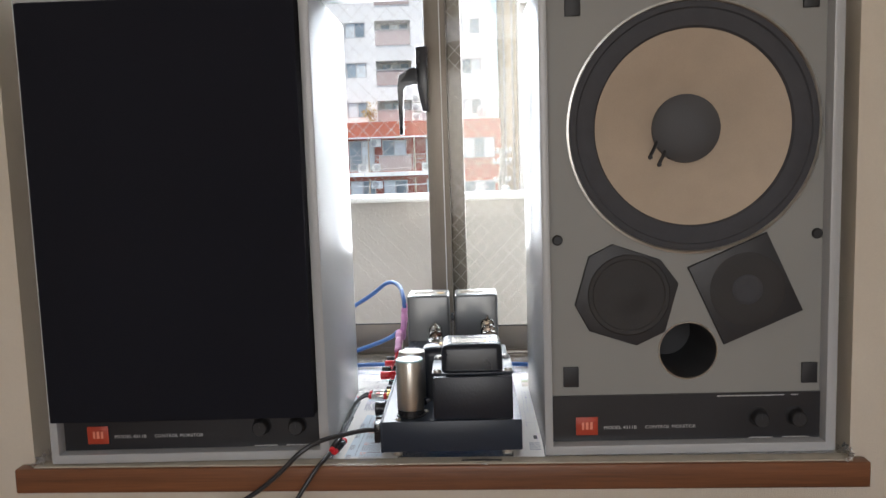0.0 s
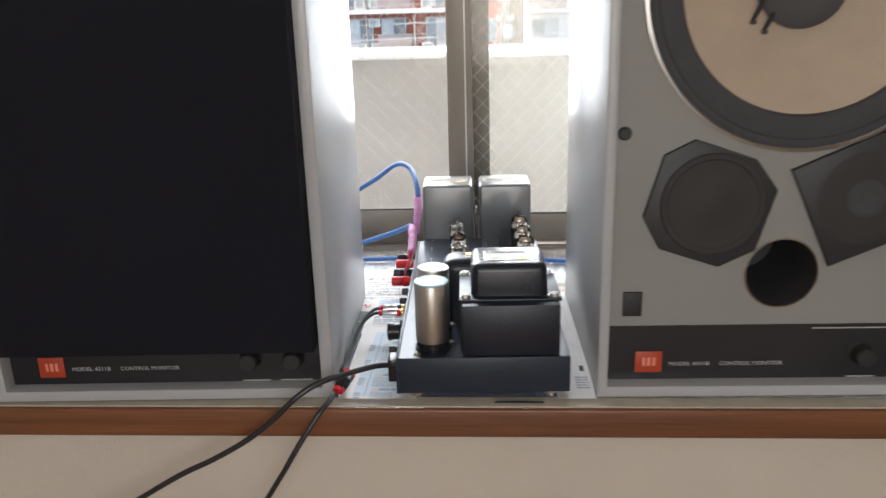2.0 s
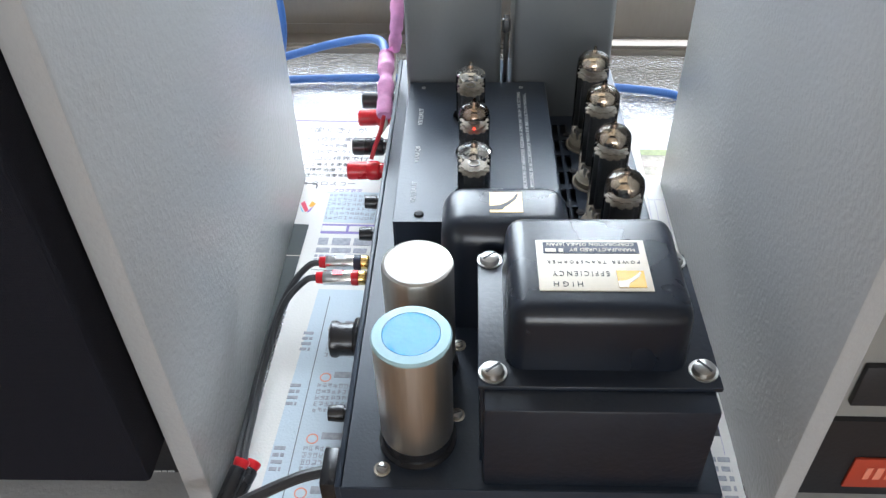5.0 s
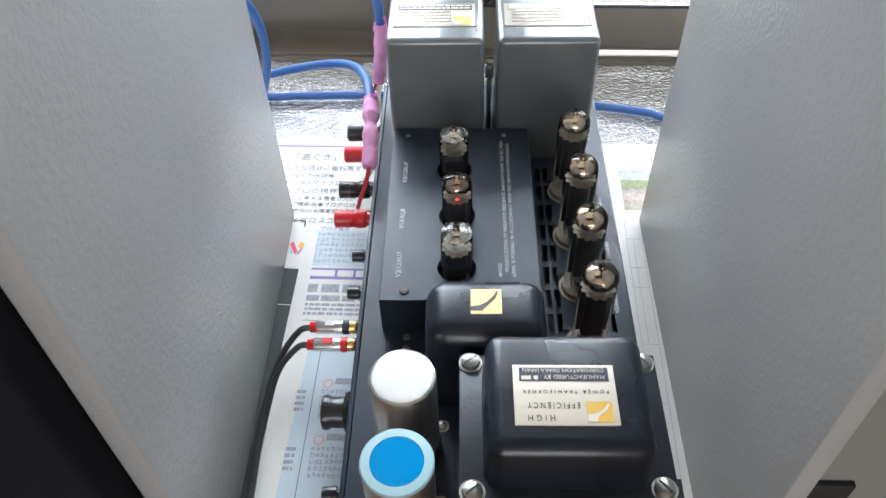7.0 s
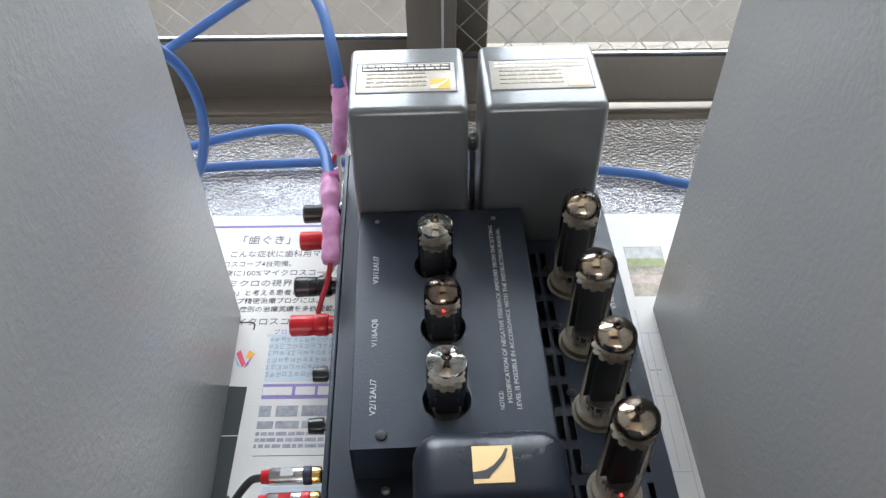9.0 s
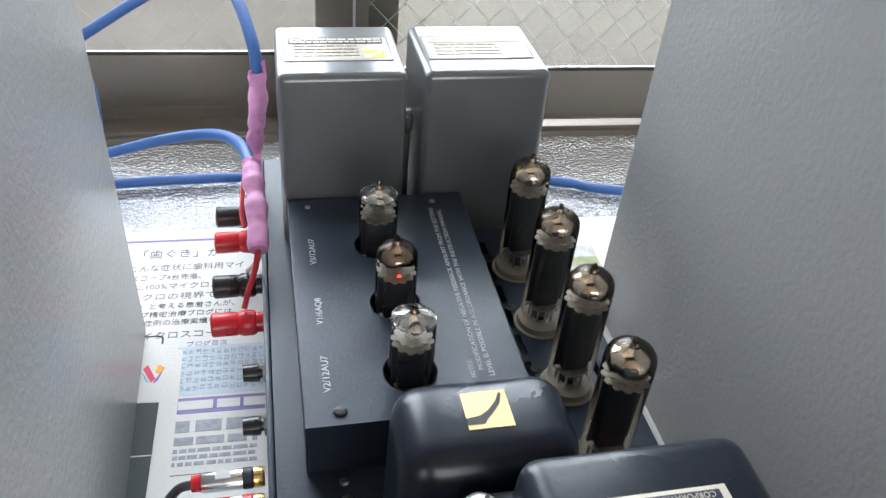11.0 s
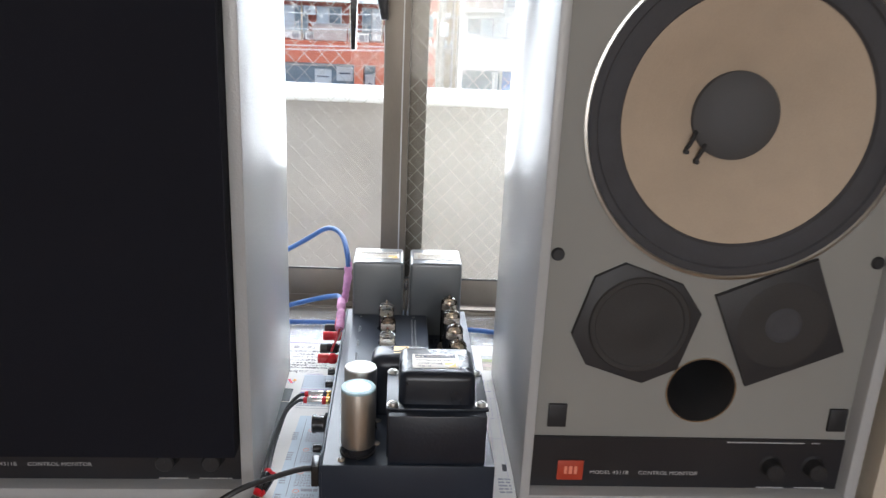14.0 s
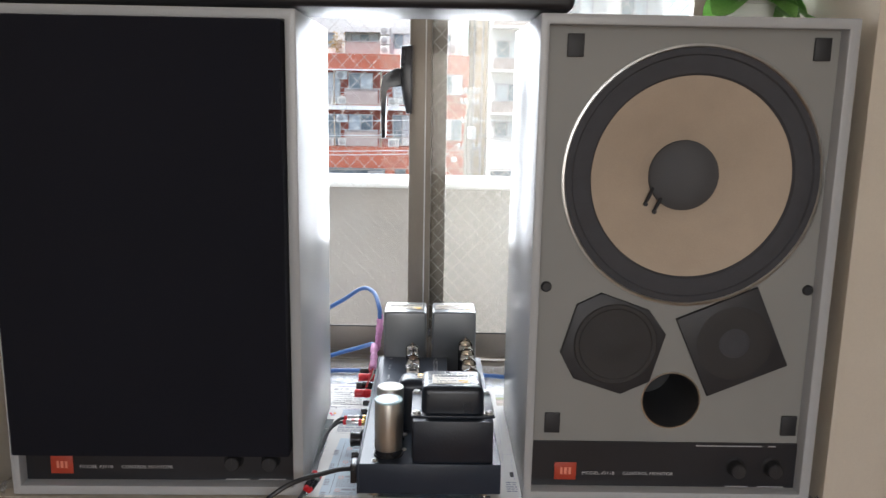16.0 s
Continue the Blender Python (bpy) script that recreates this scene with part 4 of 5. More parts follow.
# output transformers
for x0, x1, navy in ((-0.0575, 0.0130, True), (0.0215, 0.0940, False)):
    o = part("output_transformer", bell(x0, x1, 0.3330, 0.4010, 0.0484, 0.1550, 0.0006, 0.0042), "hammer", amp, "grey metallic output transformer can")
    plate_x0, plate_x1 = x0 + 0.0050, x1 - 0.0062
    n = part("name_plate", box(plate_x0, plate_x1, 0.3505, 0.3815, 0.1550, 0.1554, bevel=0.0001), "label_silver", o, "silver printed name plate")
    Z2 = 0.15545
    bm = bmesh.new()
    for q in ((plate_x0, plate_x1, 0.3505, 0.3511), (plate_x0, plate_x1, 0.3809, 0.3815), (plate_x0, plate_x0 + 0.0006, 0.3511, 0.3809), (plate_x1 - 0.0006, plate_x1, 0.3511, 0.3809)):
        box(q[0], q[1], q[2], q[3], Z2, Z2 + 0.0001, bm=bm)
    part("plate_border", bm, "print", n, smooth=False)
    part("plate_band", box(plate_x0 + 0.003, plate_x1 - 0.003, 0.3725, 0.3795, Z2, Z2 + 0.00015), "navy" if navy else "label_silver", n, smooth=False)
    emblem(n, plate_x1 - 0.0155, 0.3530, Z2, 0.0115, "gold_ink" if navy else "gold", "label")
    bars([(plate_x0 + 0.004, plate_x1 - 0.004, 0.3768, 0.0016), (plate_x0 + 0.004, plate_x1 - 0.004, 0.3735, 0.0016)], "label", n, "band_print", m=pose(0, 0, Z2 + 0.0002))
    bars([(plate_x0 + 0.006, plate_x1 - 0.018, 0.3690 - 0.0042 * k, 0.0018) for k in range(4)], "plate_ink", n, "plate_print", m=pose(0, 0, Z2))
part("spacer_bolt", lathe([(0, 0), (0.0028, 0), (0.0032, 0.001), (0.0032, 0.010), (0.0022, 0.0105), (0.0022, 0.014), (0, 0.014)], 6, at=(0.0172, 0.356, 0.108)), "chrome", amp, "bright steel nut")
part("spacer_rod", lathe([(0, 0.0482), (0.0018, 0.0482), (0.0018, 0.109), (0, 0.109)], 12, at=(0.0172, 0.356, 0)), "steel", amp)

# controls and sockets along the front panel
PX = CX0 - 0.0025


def terminal(y, material, label):
    t = part("speaker_terminal", lathe([(0.0056, 0), (0.0056, 0.004), (0.0066, 0.0045), (0.0072, 0.006), (0.0072, 0.0115), (0.0062, 0.0135), (0.0066, 0.0145), (0.0068, 0.0270), (0.0058, 0.0280), (0, 0.0280)], 12, "x", (PX, y, 0.0365)), material, amp, label)
    part("post", lathe([(0, 0.0275), (0.0022, 0.0275), (0.0022, 0.0285), (0, 0.0285)], 12, "x", (PX, y, 0.0365)), "brass", t)


terminal(0.277, "red_plastic", "red speaker terminal")
terminal(0.309, "black_plastic", "black speaker terminal")
terminal(0.351, "red_plastic", "red speaker terminal")
terminal(0.378, "black_plastic", "black speaker terminal")
for y in (0.241, 0.206, 0.057):
    bm = lathe([(0.0030, 0), (0.0030, 0.003), (0.0046, 0.0032), (0.0048, 0.0045), (0.0043, 0.0115), (0, 0.0118)], 18, "x", (PX, y, 0.0345))
    part("control_knob", bm, "black_plastic", amp)
    part("knob_nut", lathe([(0, 0.0), (0.0052, 0.0), (0.0052, 0.0016), (0, 0.0016)], 6, "x", (PX, y, 0.0345)), "steel", amp)
vk = part("volume_knob", lathe([(0.0125, 0.0005), (0.0130, 0.0020), (0.0125, 0.0035), (0.0098, 0.0045), (0.0096, 0.0120), (0.0110, 0.0150), (0.0106, 0.0175), (0.0090, 0.0183), (0, 0.0185)], 40, "x", (PX, 0.1120, 0.0325)), "black_plastic", amp, "large black volume knob")
part("pointer", box(PX - 0.0190, PX - 0.0182, 0.1113, 0.1127, 0.0330, 0.0420), "white_ink", vk)
part("power_inlet", box(PX - 0.0085, PX, 0.0070, 0.0290, 0.0195, 0.0445, bevel=0.0015), "black_plastic", amp)

# phono plugs in the inputs, and their leads
def plug(name, y, z, ringmat):
    p = part(name, lathe([(0.0042, 0.002), (0.0046, 0.003), (0.0046, 0.0065), (0.0042, 0.0070)], 24, "x", (PX, y, z)), "brass", leads, "gold-plated collar")
    part("band", lathe([(0.0046, 0.0070), (0.0049, 0.0074), (0.0049, 0.0110), (0.0046, 0.0114)], 24, "x", (PX, y, z)), ringmat, p)
    part("barrel", lathe([(0.0046, 0.0114), (0.0046, 0.0285), (0.0043, 0.0292)], 24, "x", (PX, y, z)), "chrome", p, "bright metal barrel")
    part("window", box(PX - 0.0230, PX - 0.0165, y - 0.0022, y + 0.0022, z + 0.0042, z + 0.0048), "red_plastic" if ringmat == "red_plastic" else "white_ink", p)
    part("strain_relief", lathe([(0.0043, 0.0290), (0.0038, 0.0300), (0.0036, 0.0335), (0, 0.0340)], 24, "x", (PX, y, z)), "red_plastic", p)


leads = thing("phono_leads", AMP, "pair of black phono leads with metal plugs and red collars", "audio cable")
plug("phono_plug", 0.1745, 0.0370, "navy")
plug("phono_plug", 0.1605, 0.0365, "red_plastic")
for y, k in ((0.1745, 0.0), (0.1605, 1.0)):
    part("lead", hose([(PX - 0.033, y, 0.0368), (-0.112, y - 0.003, 0.0365), (-0.122 - 0.001 * k, y - 0.018, 0.031), (-0.1300 + 0.0015 * k, y - 0.045, 0.0205), (-0.1335 + 0.003 * k, 0.098, 0.0125 + 0.003 * k),
                       (-0.1345 + 0.004 * k, 0.070, 0.0085 + 0.004 * k), (-0.1330 + 0.004 * k, 0.046, 0.0125 + 0.003 * k), (-0.1300 + 0.003 * k, 0.036, 0.0170)], 0.0021, seg=8), "black_cable", leads)
for k in (0, 1):
    a, b = Vector((-0.1290 + 0.004 * k, 0.034 + 0.003 * k, 0.0175 - 0.006 * k)), Vector((-0.1370 + 0.003 * k, 0.008 + 0.002 * k, 0.0080 - 0.002 * k))
    turn = (b - a).to_track_quat("Z", "Y").to_matrix().to_4x4()
    own = lathe([(0, 0), (0.0040, 0), (0.0046, 0.001), (0.0046, 0.021), (0.004, 0.022), (0, 0.022)], 20)
    own.transform(Matrix.Translation(a) @ turn)
    cp = part("coupler", own, "black_plastic", leads, "black cable coupler")
    for q in (-0.0045, 0.0215):
        own = lathe([(0, 0), (0.0040, 0), (0.0044, 0.001), (0.0036, 0.0048), (0, 0.005)], 20)
        own.transform(Matrix.Translation(a) @ turn @ Matrix.Translation((0, 0, q)))
        part("collar", own, "red_plastic", cp, "red collar")
part("lower_lead", hose([(-0.1380, 0.007, 0.0075), (-0.1420, -0.008, 0.0050), (-0.1490, -0.022, 0.0000), (-0.170, -0.031, -0.030), (-0.188, -0.033, -0.060), (-0.205, -0.034, -0.087), (-0.221, -0.035, -0.112),
                         (-0.236, -0.037, -0.138), (-0.28, -0.06, -0.30), (-0.33, -0.10, -0.62), (-0.40, -0.20, -0.854)], 0.0028), "black_cable", leads)
cord = thing("power_cord", pose(0.0, -0.001, 0.0055), "black mains cord running from the amplifier over the sill edge", "power cord")
part("cord", hose([(-0.0790, 0.018, 0.0300), (-0.092, 0.012, 0.0315), (-0.1126, 0.000, 0.0310), (-0.1420, -0.018, 0.0290), (-0.166, -0.029, 0.0180), (-0.195, -0.032, -0.009), (-0.223, -0.033, -0.031),
                   (-0.259, -0.035, -0.052), (-0.296, -0.037, -0.070), (-0.345, -0.040, -0.099), (-0.401, -0.045, -0.133), (-0.50, -0.07, -0.24), (-0.60, -0.14, -0.55), (-0.66, -0.24, -0.852)], 0.0030), "black_cable", cord)

# blue loudspeaker cables with pink tape at their ends
def blue(name_pts, label):
    c = thing("speaker_cable", I, label, "speaker cable", "blue speaker cables")
    part("sheath", hose(name_pts, 0.0038, seg=12), "blue_cable", c)
    return c


def tape(points, cable):
    """Masking tape wound round a cable end: a wrinkled sleeve with overlapping turns."""
    t = part("tape", hose(points, 0.0052, seg=18, wobble=0.42, steps=12), "tape", cable, "wrinkled pink masking tape")
    path = smooth_path(points, 12)
    for k in (6, 21):
        own = hose([path[k], (path[k] + path[k + 5]) / 2, path[k + 5]], 0.0055, seg=16, steps=3, wobble=0.3)
        part("tape_turn", own, "tape", t)
    # loose pointed end of the tape
    p = path[0]
    own = bmesh.new()
    own.faces.new([own.verts.new(p + Vector(c)) for c in ((-0.005, -0.003, 0.001), (0.0055, -0.002, 0.009), (0.006, 0.002, -0.006), (-0.004, -0.0045, -0.008))])
    bmesh.ops.solidify(own, geom=own.faces[:], thickness=0.0005)
    part("tape_end", own, "tape", t, smooth=False)


ARCH = blue([(-0.320, 0.410, 0.020), (-0.225, 0.428, 0.008), (-0.199, 0.432, 0.022), (-0.188, 0.433, 0.046), (-0.183, 0.433, 0.068), (-0.182, 0.432, 0.097), (-0.189, 0.429, 0.125), (-0.208, 0.426, 0.146),
             (-0.240, 0.436, 0.146), (-0.262, 0.466, 0.105), (-0.2421, 0.4943, 0.0802), (-0.1591, 0.5163, 0.1225), (-0.1168, 0.4883, 0.1541), (-0.0913, 0.4541, 0.1545), (-0.0783, 0.4100, 0.1386), (-0.0765, 0.4030, 0.116)],
            "blue speaker cable arching up, its end wrapped in pink tape")
tape([(-0.0768, 0.404, 0.122), (-0.0768, 0.402, 0.106), (-0.079, 0.403, 0.088), (-0.082, 0.404, 0.066)], ARCH)
part("core", hose([(-0.082, 0.404, 0.068), (-0.082, 0.396, 0.056), (-0.082, 0.382, 0.046), (-0.086, 0.374, 0.044)], 0.0016, seg=8), "white_wire", ARCH)
part("core", hose([(-0.083, 0.404, 0.068), (-0.088, 0.388, 0.060), (-0.090, 0.360, 0.050), (-0.088, 0.348, 0.0455)], 0.0014, seg=8), "red_wire", ARCH)
LOW = blue([(-0.320, 0.455, 0.010), (-0.225, 0.468, 0.018), (-0.187, 0.470, 0.027), (-0.150, 0.462, 0.041), (-0.120, 0.445, 0.055), (-0.101, 0.418, 0.069), (-0.088, 0.380, 0.084), (-0.0805, 0.345, 0.091)], "blue speaker cable, its end wrapped in pink tape")
tape([(-0.0810, 0.349, 0.0905), (-0.0795, 0.332, 0.088), (-0.0780, 0.312, 0.081), (-0.0775, 0.291, 0.072)], LOW)
part("core", hose([(-0.0775, 0.292, 0.0725), (-0.080, 0.284, 0.063), (-0.084, 0.277, 0.054), (-0.0865, 0.273, 0.0465)], 0.0016, seg=8), "red_wire", LOW)
part("core", hose([(-0.0770, 0.292, 0.0715), (-0.078, 0.300, 0.060), (-0.082, 0.305, 0.050), (-0.086, 0.305, 0.0460)], 0.0014, seg=8), "white_wire", LOW)
blue([(-0.420, 0.425, 0.010), (-0.300, 0.446, 0.0042), (-0.200, 0.461, 0.0048), (-0.10, 0.466, 0.0052), (0.02, 0.464, 0.0052), (0.115, 0.453, 0.0050), (0.158, 0.445, 0.0046), (0.186, 0.435, 0.0044), (0.34, 0.40, 0.006)], "blue speaker cable lying along the foil behind the amplifier")

# ---- papers under the amplifier ----
def strokes(x0, x1, y, h, material, parent, name, z=0.00022, seed=1, th=0.09):
    """A line of unreadable square characters, each a few plain bars."""
    r = random.Random(seed)
    own = bmesh.new()
    x = x0
    while x + h * 0.85 < x1:
        w, t = h * 0.8, h * th
        for q in sorted(r.sample((0.0, 0.25, 0.5, 0.72, 0.92), 3)):
            a = x + w * r.uniform(0, 0.15)
            box(a, x + w * r.uniform(0.82, 1.0), y + h * q, y + h * q + t, z, z + 0.0001, bm=own)
        for q in r.sample((0.08, 0.3, 0.5, 0.72, 0.88), 2):
            box(x + w * q, x + w * q + t * 1.2, y + h * r.uniform(0, 0.3), y + h * r.uniform(0.7, 1.0), z + 0.00012, z + 0.0002, bm=own)
        x += h
    return part(name, own, material, parent, smooth=False)


def sheet_of(name, pts, z, material, label, category, shift=(0, 0)):
    t = thing(name, pose(shift[0], shift[1], z), label, category)
    own = prism(pts, 0, 0.00022)
    part("page", own, material, t, smooth=False)
    return t


news = sheet_of("newspaper", [(-0.200, 0.186), (0.200, 0.190), (0.200, 0.408), (-0.200, 0.412)], 0.0002, "paper", "newspaper page with violet headings and columns of print", "newspaper", (-0.006, -0.003))
flat = lambda x, y: pose(x, y, 0.0003)
part("rule", box(-0.200, -0.072, 0.3985, 0.4005, 0.00022, 0.0004), "purple", news, smooth=False)
for text, x, y, size, w in (("「歯ぐき」が", -0.1580, 0.3815, 0.0098, 0.050), ("こんな症状に歯科用マイ", -0.1600, 0.3680, 0.0072, 0.072), ("マイクロスコープ4台完備。", -0.1800, 0.3585, 0.0062, 0.066),
                            ("の治療に100%マイクロスコープを", -0.1740, 0.3495, 0.0064, 0.098), ("「ミクロの視界で行", -0.1640, 0.3395, 0.0068, 0.064), ("マイクロスコー", -0.1520, 0.3045, 0.0070, 0.050)):
    lettering(text, size, "print", news, flat(x, y), width=w, name="heading")
for text, x, y, size, w in (("たい」と考える患者さんが、", -0.1600, 0.3310, 0.0056, 0.068), ("スコープ精密治療ブログには、", -0.1640, 0.3235, 0.0056, 0.073), ("行われた症例の治療実績を多数掲載。", -0.1660, 0.3160, 0.0056, 0.088)):
    lettering(text, size, "ink", news, flat(x, y), width=w, name="body_line")
lettering("ブログ目次", 0.0046, "purple", news, flat(-0.1180, 0.2965), width=0.023, name="small_heading")
part("column_field", box(-0.122, -0.071, 0.258, 0.2960, 0.00022, 0.0003), M["blue_page"], news, smooth=False)
for k in range(6):
    strokes(-0.120, -0.072, 0.2895 - 0.0056 * k, 0.0040, "fine", news, "body_print", 0.0003, 20 + k, 0.08)
part("violet_band", box(-0.1210, -0.0720, 0.2450, 0.2560, 0.00022, 0.0004), "purple", news, smooth=False)
bars([(-0.1185, -0.0720, 0.2475, 0.0062)], "paper", news, "band_print", m=pose(0, 0, 0.0004))
bars([(-0.1230, -0.0730, 0.2322, 0.0076)], "fine", news, "name_print", m=pose(0, 0, 0.00022))
bars([(-0.1220, -0.0760, 0.2238, 0.0050)], "fine", news, "number_print", m=pose(0, 0, 0.00022))
part("rule", box(-0.1230, -0.0720, 0.2050, 0.2055, 0.00022, 0.0003), "print", news, smooth=False)
bars([(-0.1220, -0.0760, 0.2190 - 0.0042 * k, 0.0022) for k in range(3)], "fine", news, "body_print", m=pose(0, 0, 0.00022))
flyer = sheet_of("flyer", [(-0.190, 0.1800), (-0.1200, 0.1800), (-0.1212, 0.2935), (-0.190, 0.2935)], 0.0006, "paper", "white flyer with a small coloured heart mark", "flyer", (-0.004, -0.003))
for k, (col, pts) in enumerate((((0.75, 0.10, 0.16), [(-0.1420, 0.2800), (-0.1395, 0.2830), (-0.1345, 0.2720), (-0.1365, 0.2690)]), ((0.85, 0.40, 0.05), [(-0.1338, 0.2830), (-0.1300, 0.2800), (-0.1320, 0.2750), (-0.1350, 0.2770)]),
                                ((0.10, 0.45, 0.70), [(-0.1430, 0.2790), (-0.1405, 0.2745), (-0.1375, 0.2690), (-0.1395, 0.2705)]), ((0.30, 0.15, 0.45), [(-0.1345, 0.2715), (-0.1305, 0.2790), (-0.1330, 0.2705), (-0.1355, 0.2682)]))):
    part("heart_mark", prism(pts, 0.00022, 0.00035), mat("print_colour", col, 0.7), flyer, smooth=False)
own = box(-0.1600, -0.1405, 0.0, 0.0010, 0.00022, 0.0004)
for k in range(5):
    a = radians(90 - 22.5 * k)
    x, y = -0.1405 + 0.0030 * math.cos(a), -0.0025 + 0.0030 * math.sin(a)
    box(x - 0.0006, x + 0.0006, y - 0.0006, y + 0.0006, 0.00022, 0.0004, bm=own)
box(-0.1381, -0.1370, -0.0060, -0.0025, 0.00022, 0.0004, bm=own)
part("printed_frame", own, "ink", news, "rounded dark corner of a printed frame", smooth=False, m=pose(0.006, 0.3060, 0))
dark = sheet_of("dark_folder", [(-0.1640, 0.020), (-0.1345, 0.020), (-0.1345, 0.2505), (-0.1640, 0.2520)], 0.0014, "dark_card", "dark green-black cardboard folder beside the loudspeaker", "folder")
part("seam", box(-0.1640, -0.1345, 0.2150, 0.2157, 0.00022, 0.0003), "label", dark, "pale fold line", smooth=False)
horo = sheet_of("newspaper", [(-0.1330, 0.0070), (-0.0500, 0.0070), (-0.0500, 0.1900), (-0.1330, 0.1950)], 0.0009, "paper", "newspaper page with a pale blue column field", "newspaper")
part("column_field", prism([(-0.1195, 0.012), (-0.071, 0.012), (-0.071, 0.182), (-0.1150, 0.182)], 0.00022, 0.0003), M["blue_page"], horo, smooth=False)
for k, y in enumerate((0.1480, 0.1050, 0.0600, 0.0250)):
    part("zodiac_sign", lathe([(0.0028, 0.0003), (0.0035, 0.0003), (0.0035, 0.00045), (0.0028, 0.00045)], 18, at=(-0.0970, y, 0), close=True), "pale_red", horo)
    bars([(-0.0920, -0.0740, y, 0.0045)], "fine", horo, "sign_heading", m=pose(0, 0, 0.0003))
    for q in range(5):
        strokes(-0.1010, -0.0730, y - 0.0080 - 0.0046 * q, 0.0032, "fine", horo, "body_print", 0.0003, 40 + k * 5 + q, 0.12)
    bars([(-0.1175, -0.1110, y - 0.0080 - 0.0046 * q, 0.0022) for q in range(4)], "fine", horo, "margin_print", m=pose(0, 0, 0.0003))
part("column_rule", box(-0.1062, -0.1058, 0.015, 0.175, 0.0003, 0.0004), "ink", horo, smooth=False)
ad = sheet_of("newspaper", [(0.100, 0.0085), (0.1395, 0.0085), (0.1395, 0.300), (0.165, 0.300), (0.165, 0.395), (0.100, 0.395)], 0.0007, "paper", "white newspaper page with a photograph and a line drawing", "newspaper")
part("photograph", prism([(0.1240, 0.3220), (0.1520, 0.3220), (0.1520, 0.3700), (0.1240, 0.3700)], 0.00022, 0.0003), mat("printed_photo", (0.42, 0.36, 0.28), 0.6, vary=0.6, scale=70, dark=(0.12, 0.12, 0.10)), ad, smooth=False)
for name, col, y0, y1 in (("photo_sky", (0.46, 0.47, 0.46), 0.3580, 0.3692), ("photo_trees", (0.30, 0.34, 0.16), 0.3500, 0.3580), ("photo_wall", (0.50, 0.40, 0.36), 0.3340, 0.3420)):
    part(name, box(0.1246, 0.1514, y0, y1, 0.0003, 0.0004), mat(name, col, 0.6, vary=0.3, scale=120), ad, smooth=False)
bm = bmesh.new()
for a, b, c, d in ((0.122, 0.1222, 0.12, 0.31), (0.134, 0.1342, 0.06, 0.295), (0.122, 0.134, 0.2898, 0.29), (0.122, 0.134, 0.2400, 0.2402), (0.122, 0.134, 0.1880, 0.1882), (0.127, 0.1272, 0.19, 0.29), (0.122, 0.134, 0.1400, 0.1402), (0.1225, 0.1305, 0.2595, 0.2600)):
    box(a, b, c, d, 0.00022, 0.0003, bm=bm)
part("line_drawing", bm, "purple", ad, "thin blue plan drawing", smooth=False)
part("print_block", box(0.1290, 0.1340, 0.0720, 0.0860, 0.00022, 0.0003), "ink", ad, smooth=False)
bars([(0.1220, 0.1360, 0.055 - 0.006 * k, 0.0030) for k in range(5)], "fine", ad, "body_print", m=pose(0, 0, 0.00022))

strip = thing("black_strip", pose(0.059, 0.0045, -0.0022, 0, 0, -1), "thin black plastic strip lying at the foam edge", "strip")
part("band", prism([(-0.026, -0.0012), (0.004, -0.0016), (0.025, -0.0008), (0.026, 0.0010), (-0.004, 0.0014), (-0.024, 0.0008)], 0, 0.0014, bevel=0.0003), "rubber", strip)

# ---- the street outside ----
GZ = -6.6     # street level, as the buildings reckon it
slab("ground", [(-400, 400, 1.3, 900, GZ - 1.6, GZ - 1.0)], "asphalt", "grey asphalt street level far below", "ground")


def ac_unit(parent, x, y, z, w=0.75, h=0.55):
    a = part("air_conditioner", box(x, x + w, y - 0.28, y, z, z + h, bevel=0.02, seg=1), "white_metal", parent, "white outdoor air-conditioner unit")
    part("fan_grille", lathe([(0, 0.01), (h * 0.36, 0.01), (h * 0.40, 0)], 20, "y", (x + w * 0.4, y - 0.281, z + h * 0.5)), "alu", a)


def facade_window(parent, x0, x1, z0, z1, y, panes=2, curtain=True, deep=0.10):
    """A sliding window set into the wall: frame, panes, curtain behind."""
    bm = bmesh.new()
    t = 0.07
    box(x0 - t, x1 + t, y - 0.05, y + 0.06, z0 - t, z0, bm=bm)
    box(x0 - t, x1 + t, y - 0.03, y + 0.06, z1, z1 + t, bm=bm)
    for k in range(panes + 1):
        xc = x0 + (x1 - x0) * k / panes
        box(xc - 0.035, xc + 0.035, y - 0.035, y + 0.06, z0, z1, bm=bm)
    f = part("window", bm, "alu", parent, smooth=False)
    for k in range(panes):
        a, b = x0 + (x1 - x0) * k / panes + 0.035, x0 + (x1 - x0) * (k + 1) / panes - 0.035
        part("pane", box(a, b, y - 0.012, y - 0.002, z0, z1), "curtain" if curtain and (k + int(x0 * 3 + z0 * 2)) % 2 else "pane", f, smooth=False)


def rail(parent, x0, x1, y, z0, z1, solid=True):
    r = part("balcony_panel", box(x0, x1, y - 0.06, y, z0, z1 - 0.07), "grey_rail", parent, smooth=False)
    part("handrail", box(x0 - 0.03, x1 + 0.03, y - 0.09, y + 0.03, z1 - 0.06, z1), "alu", r, smooth=False)


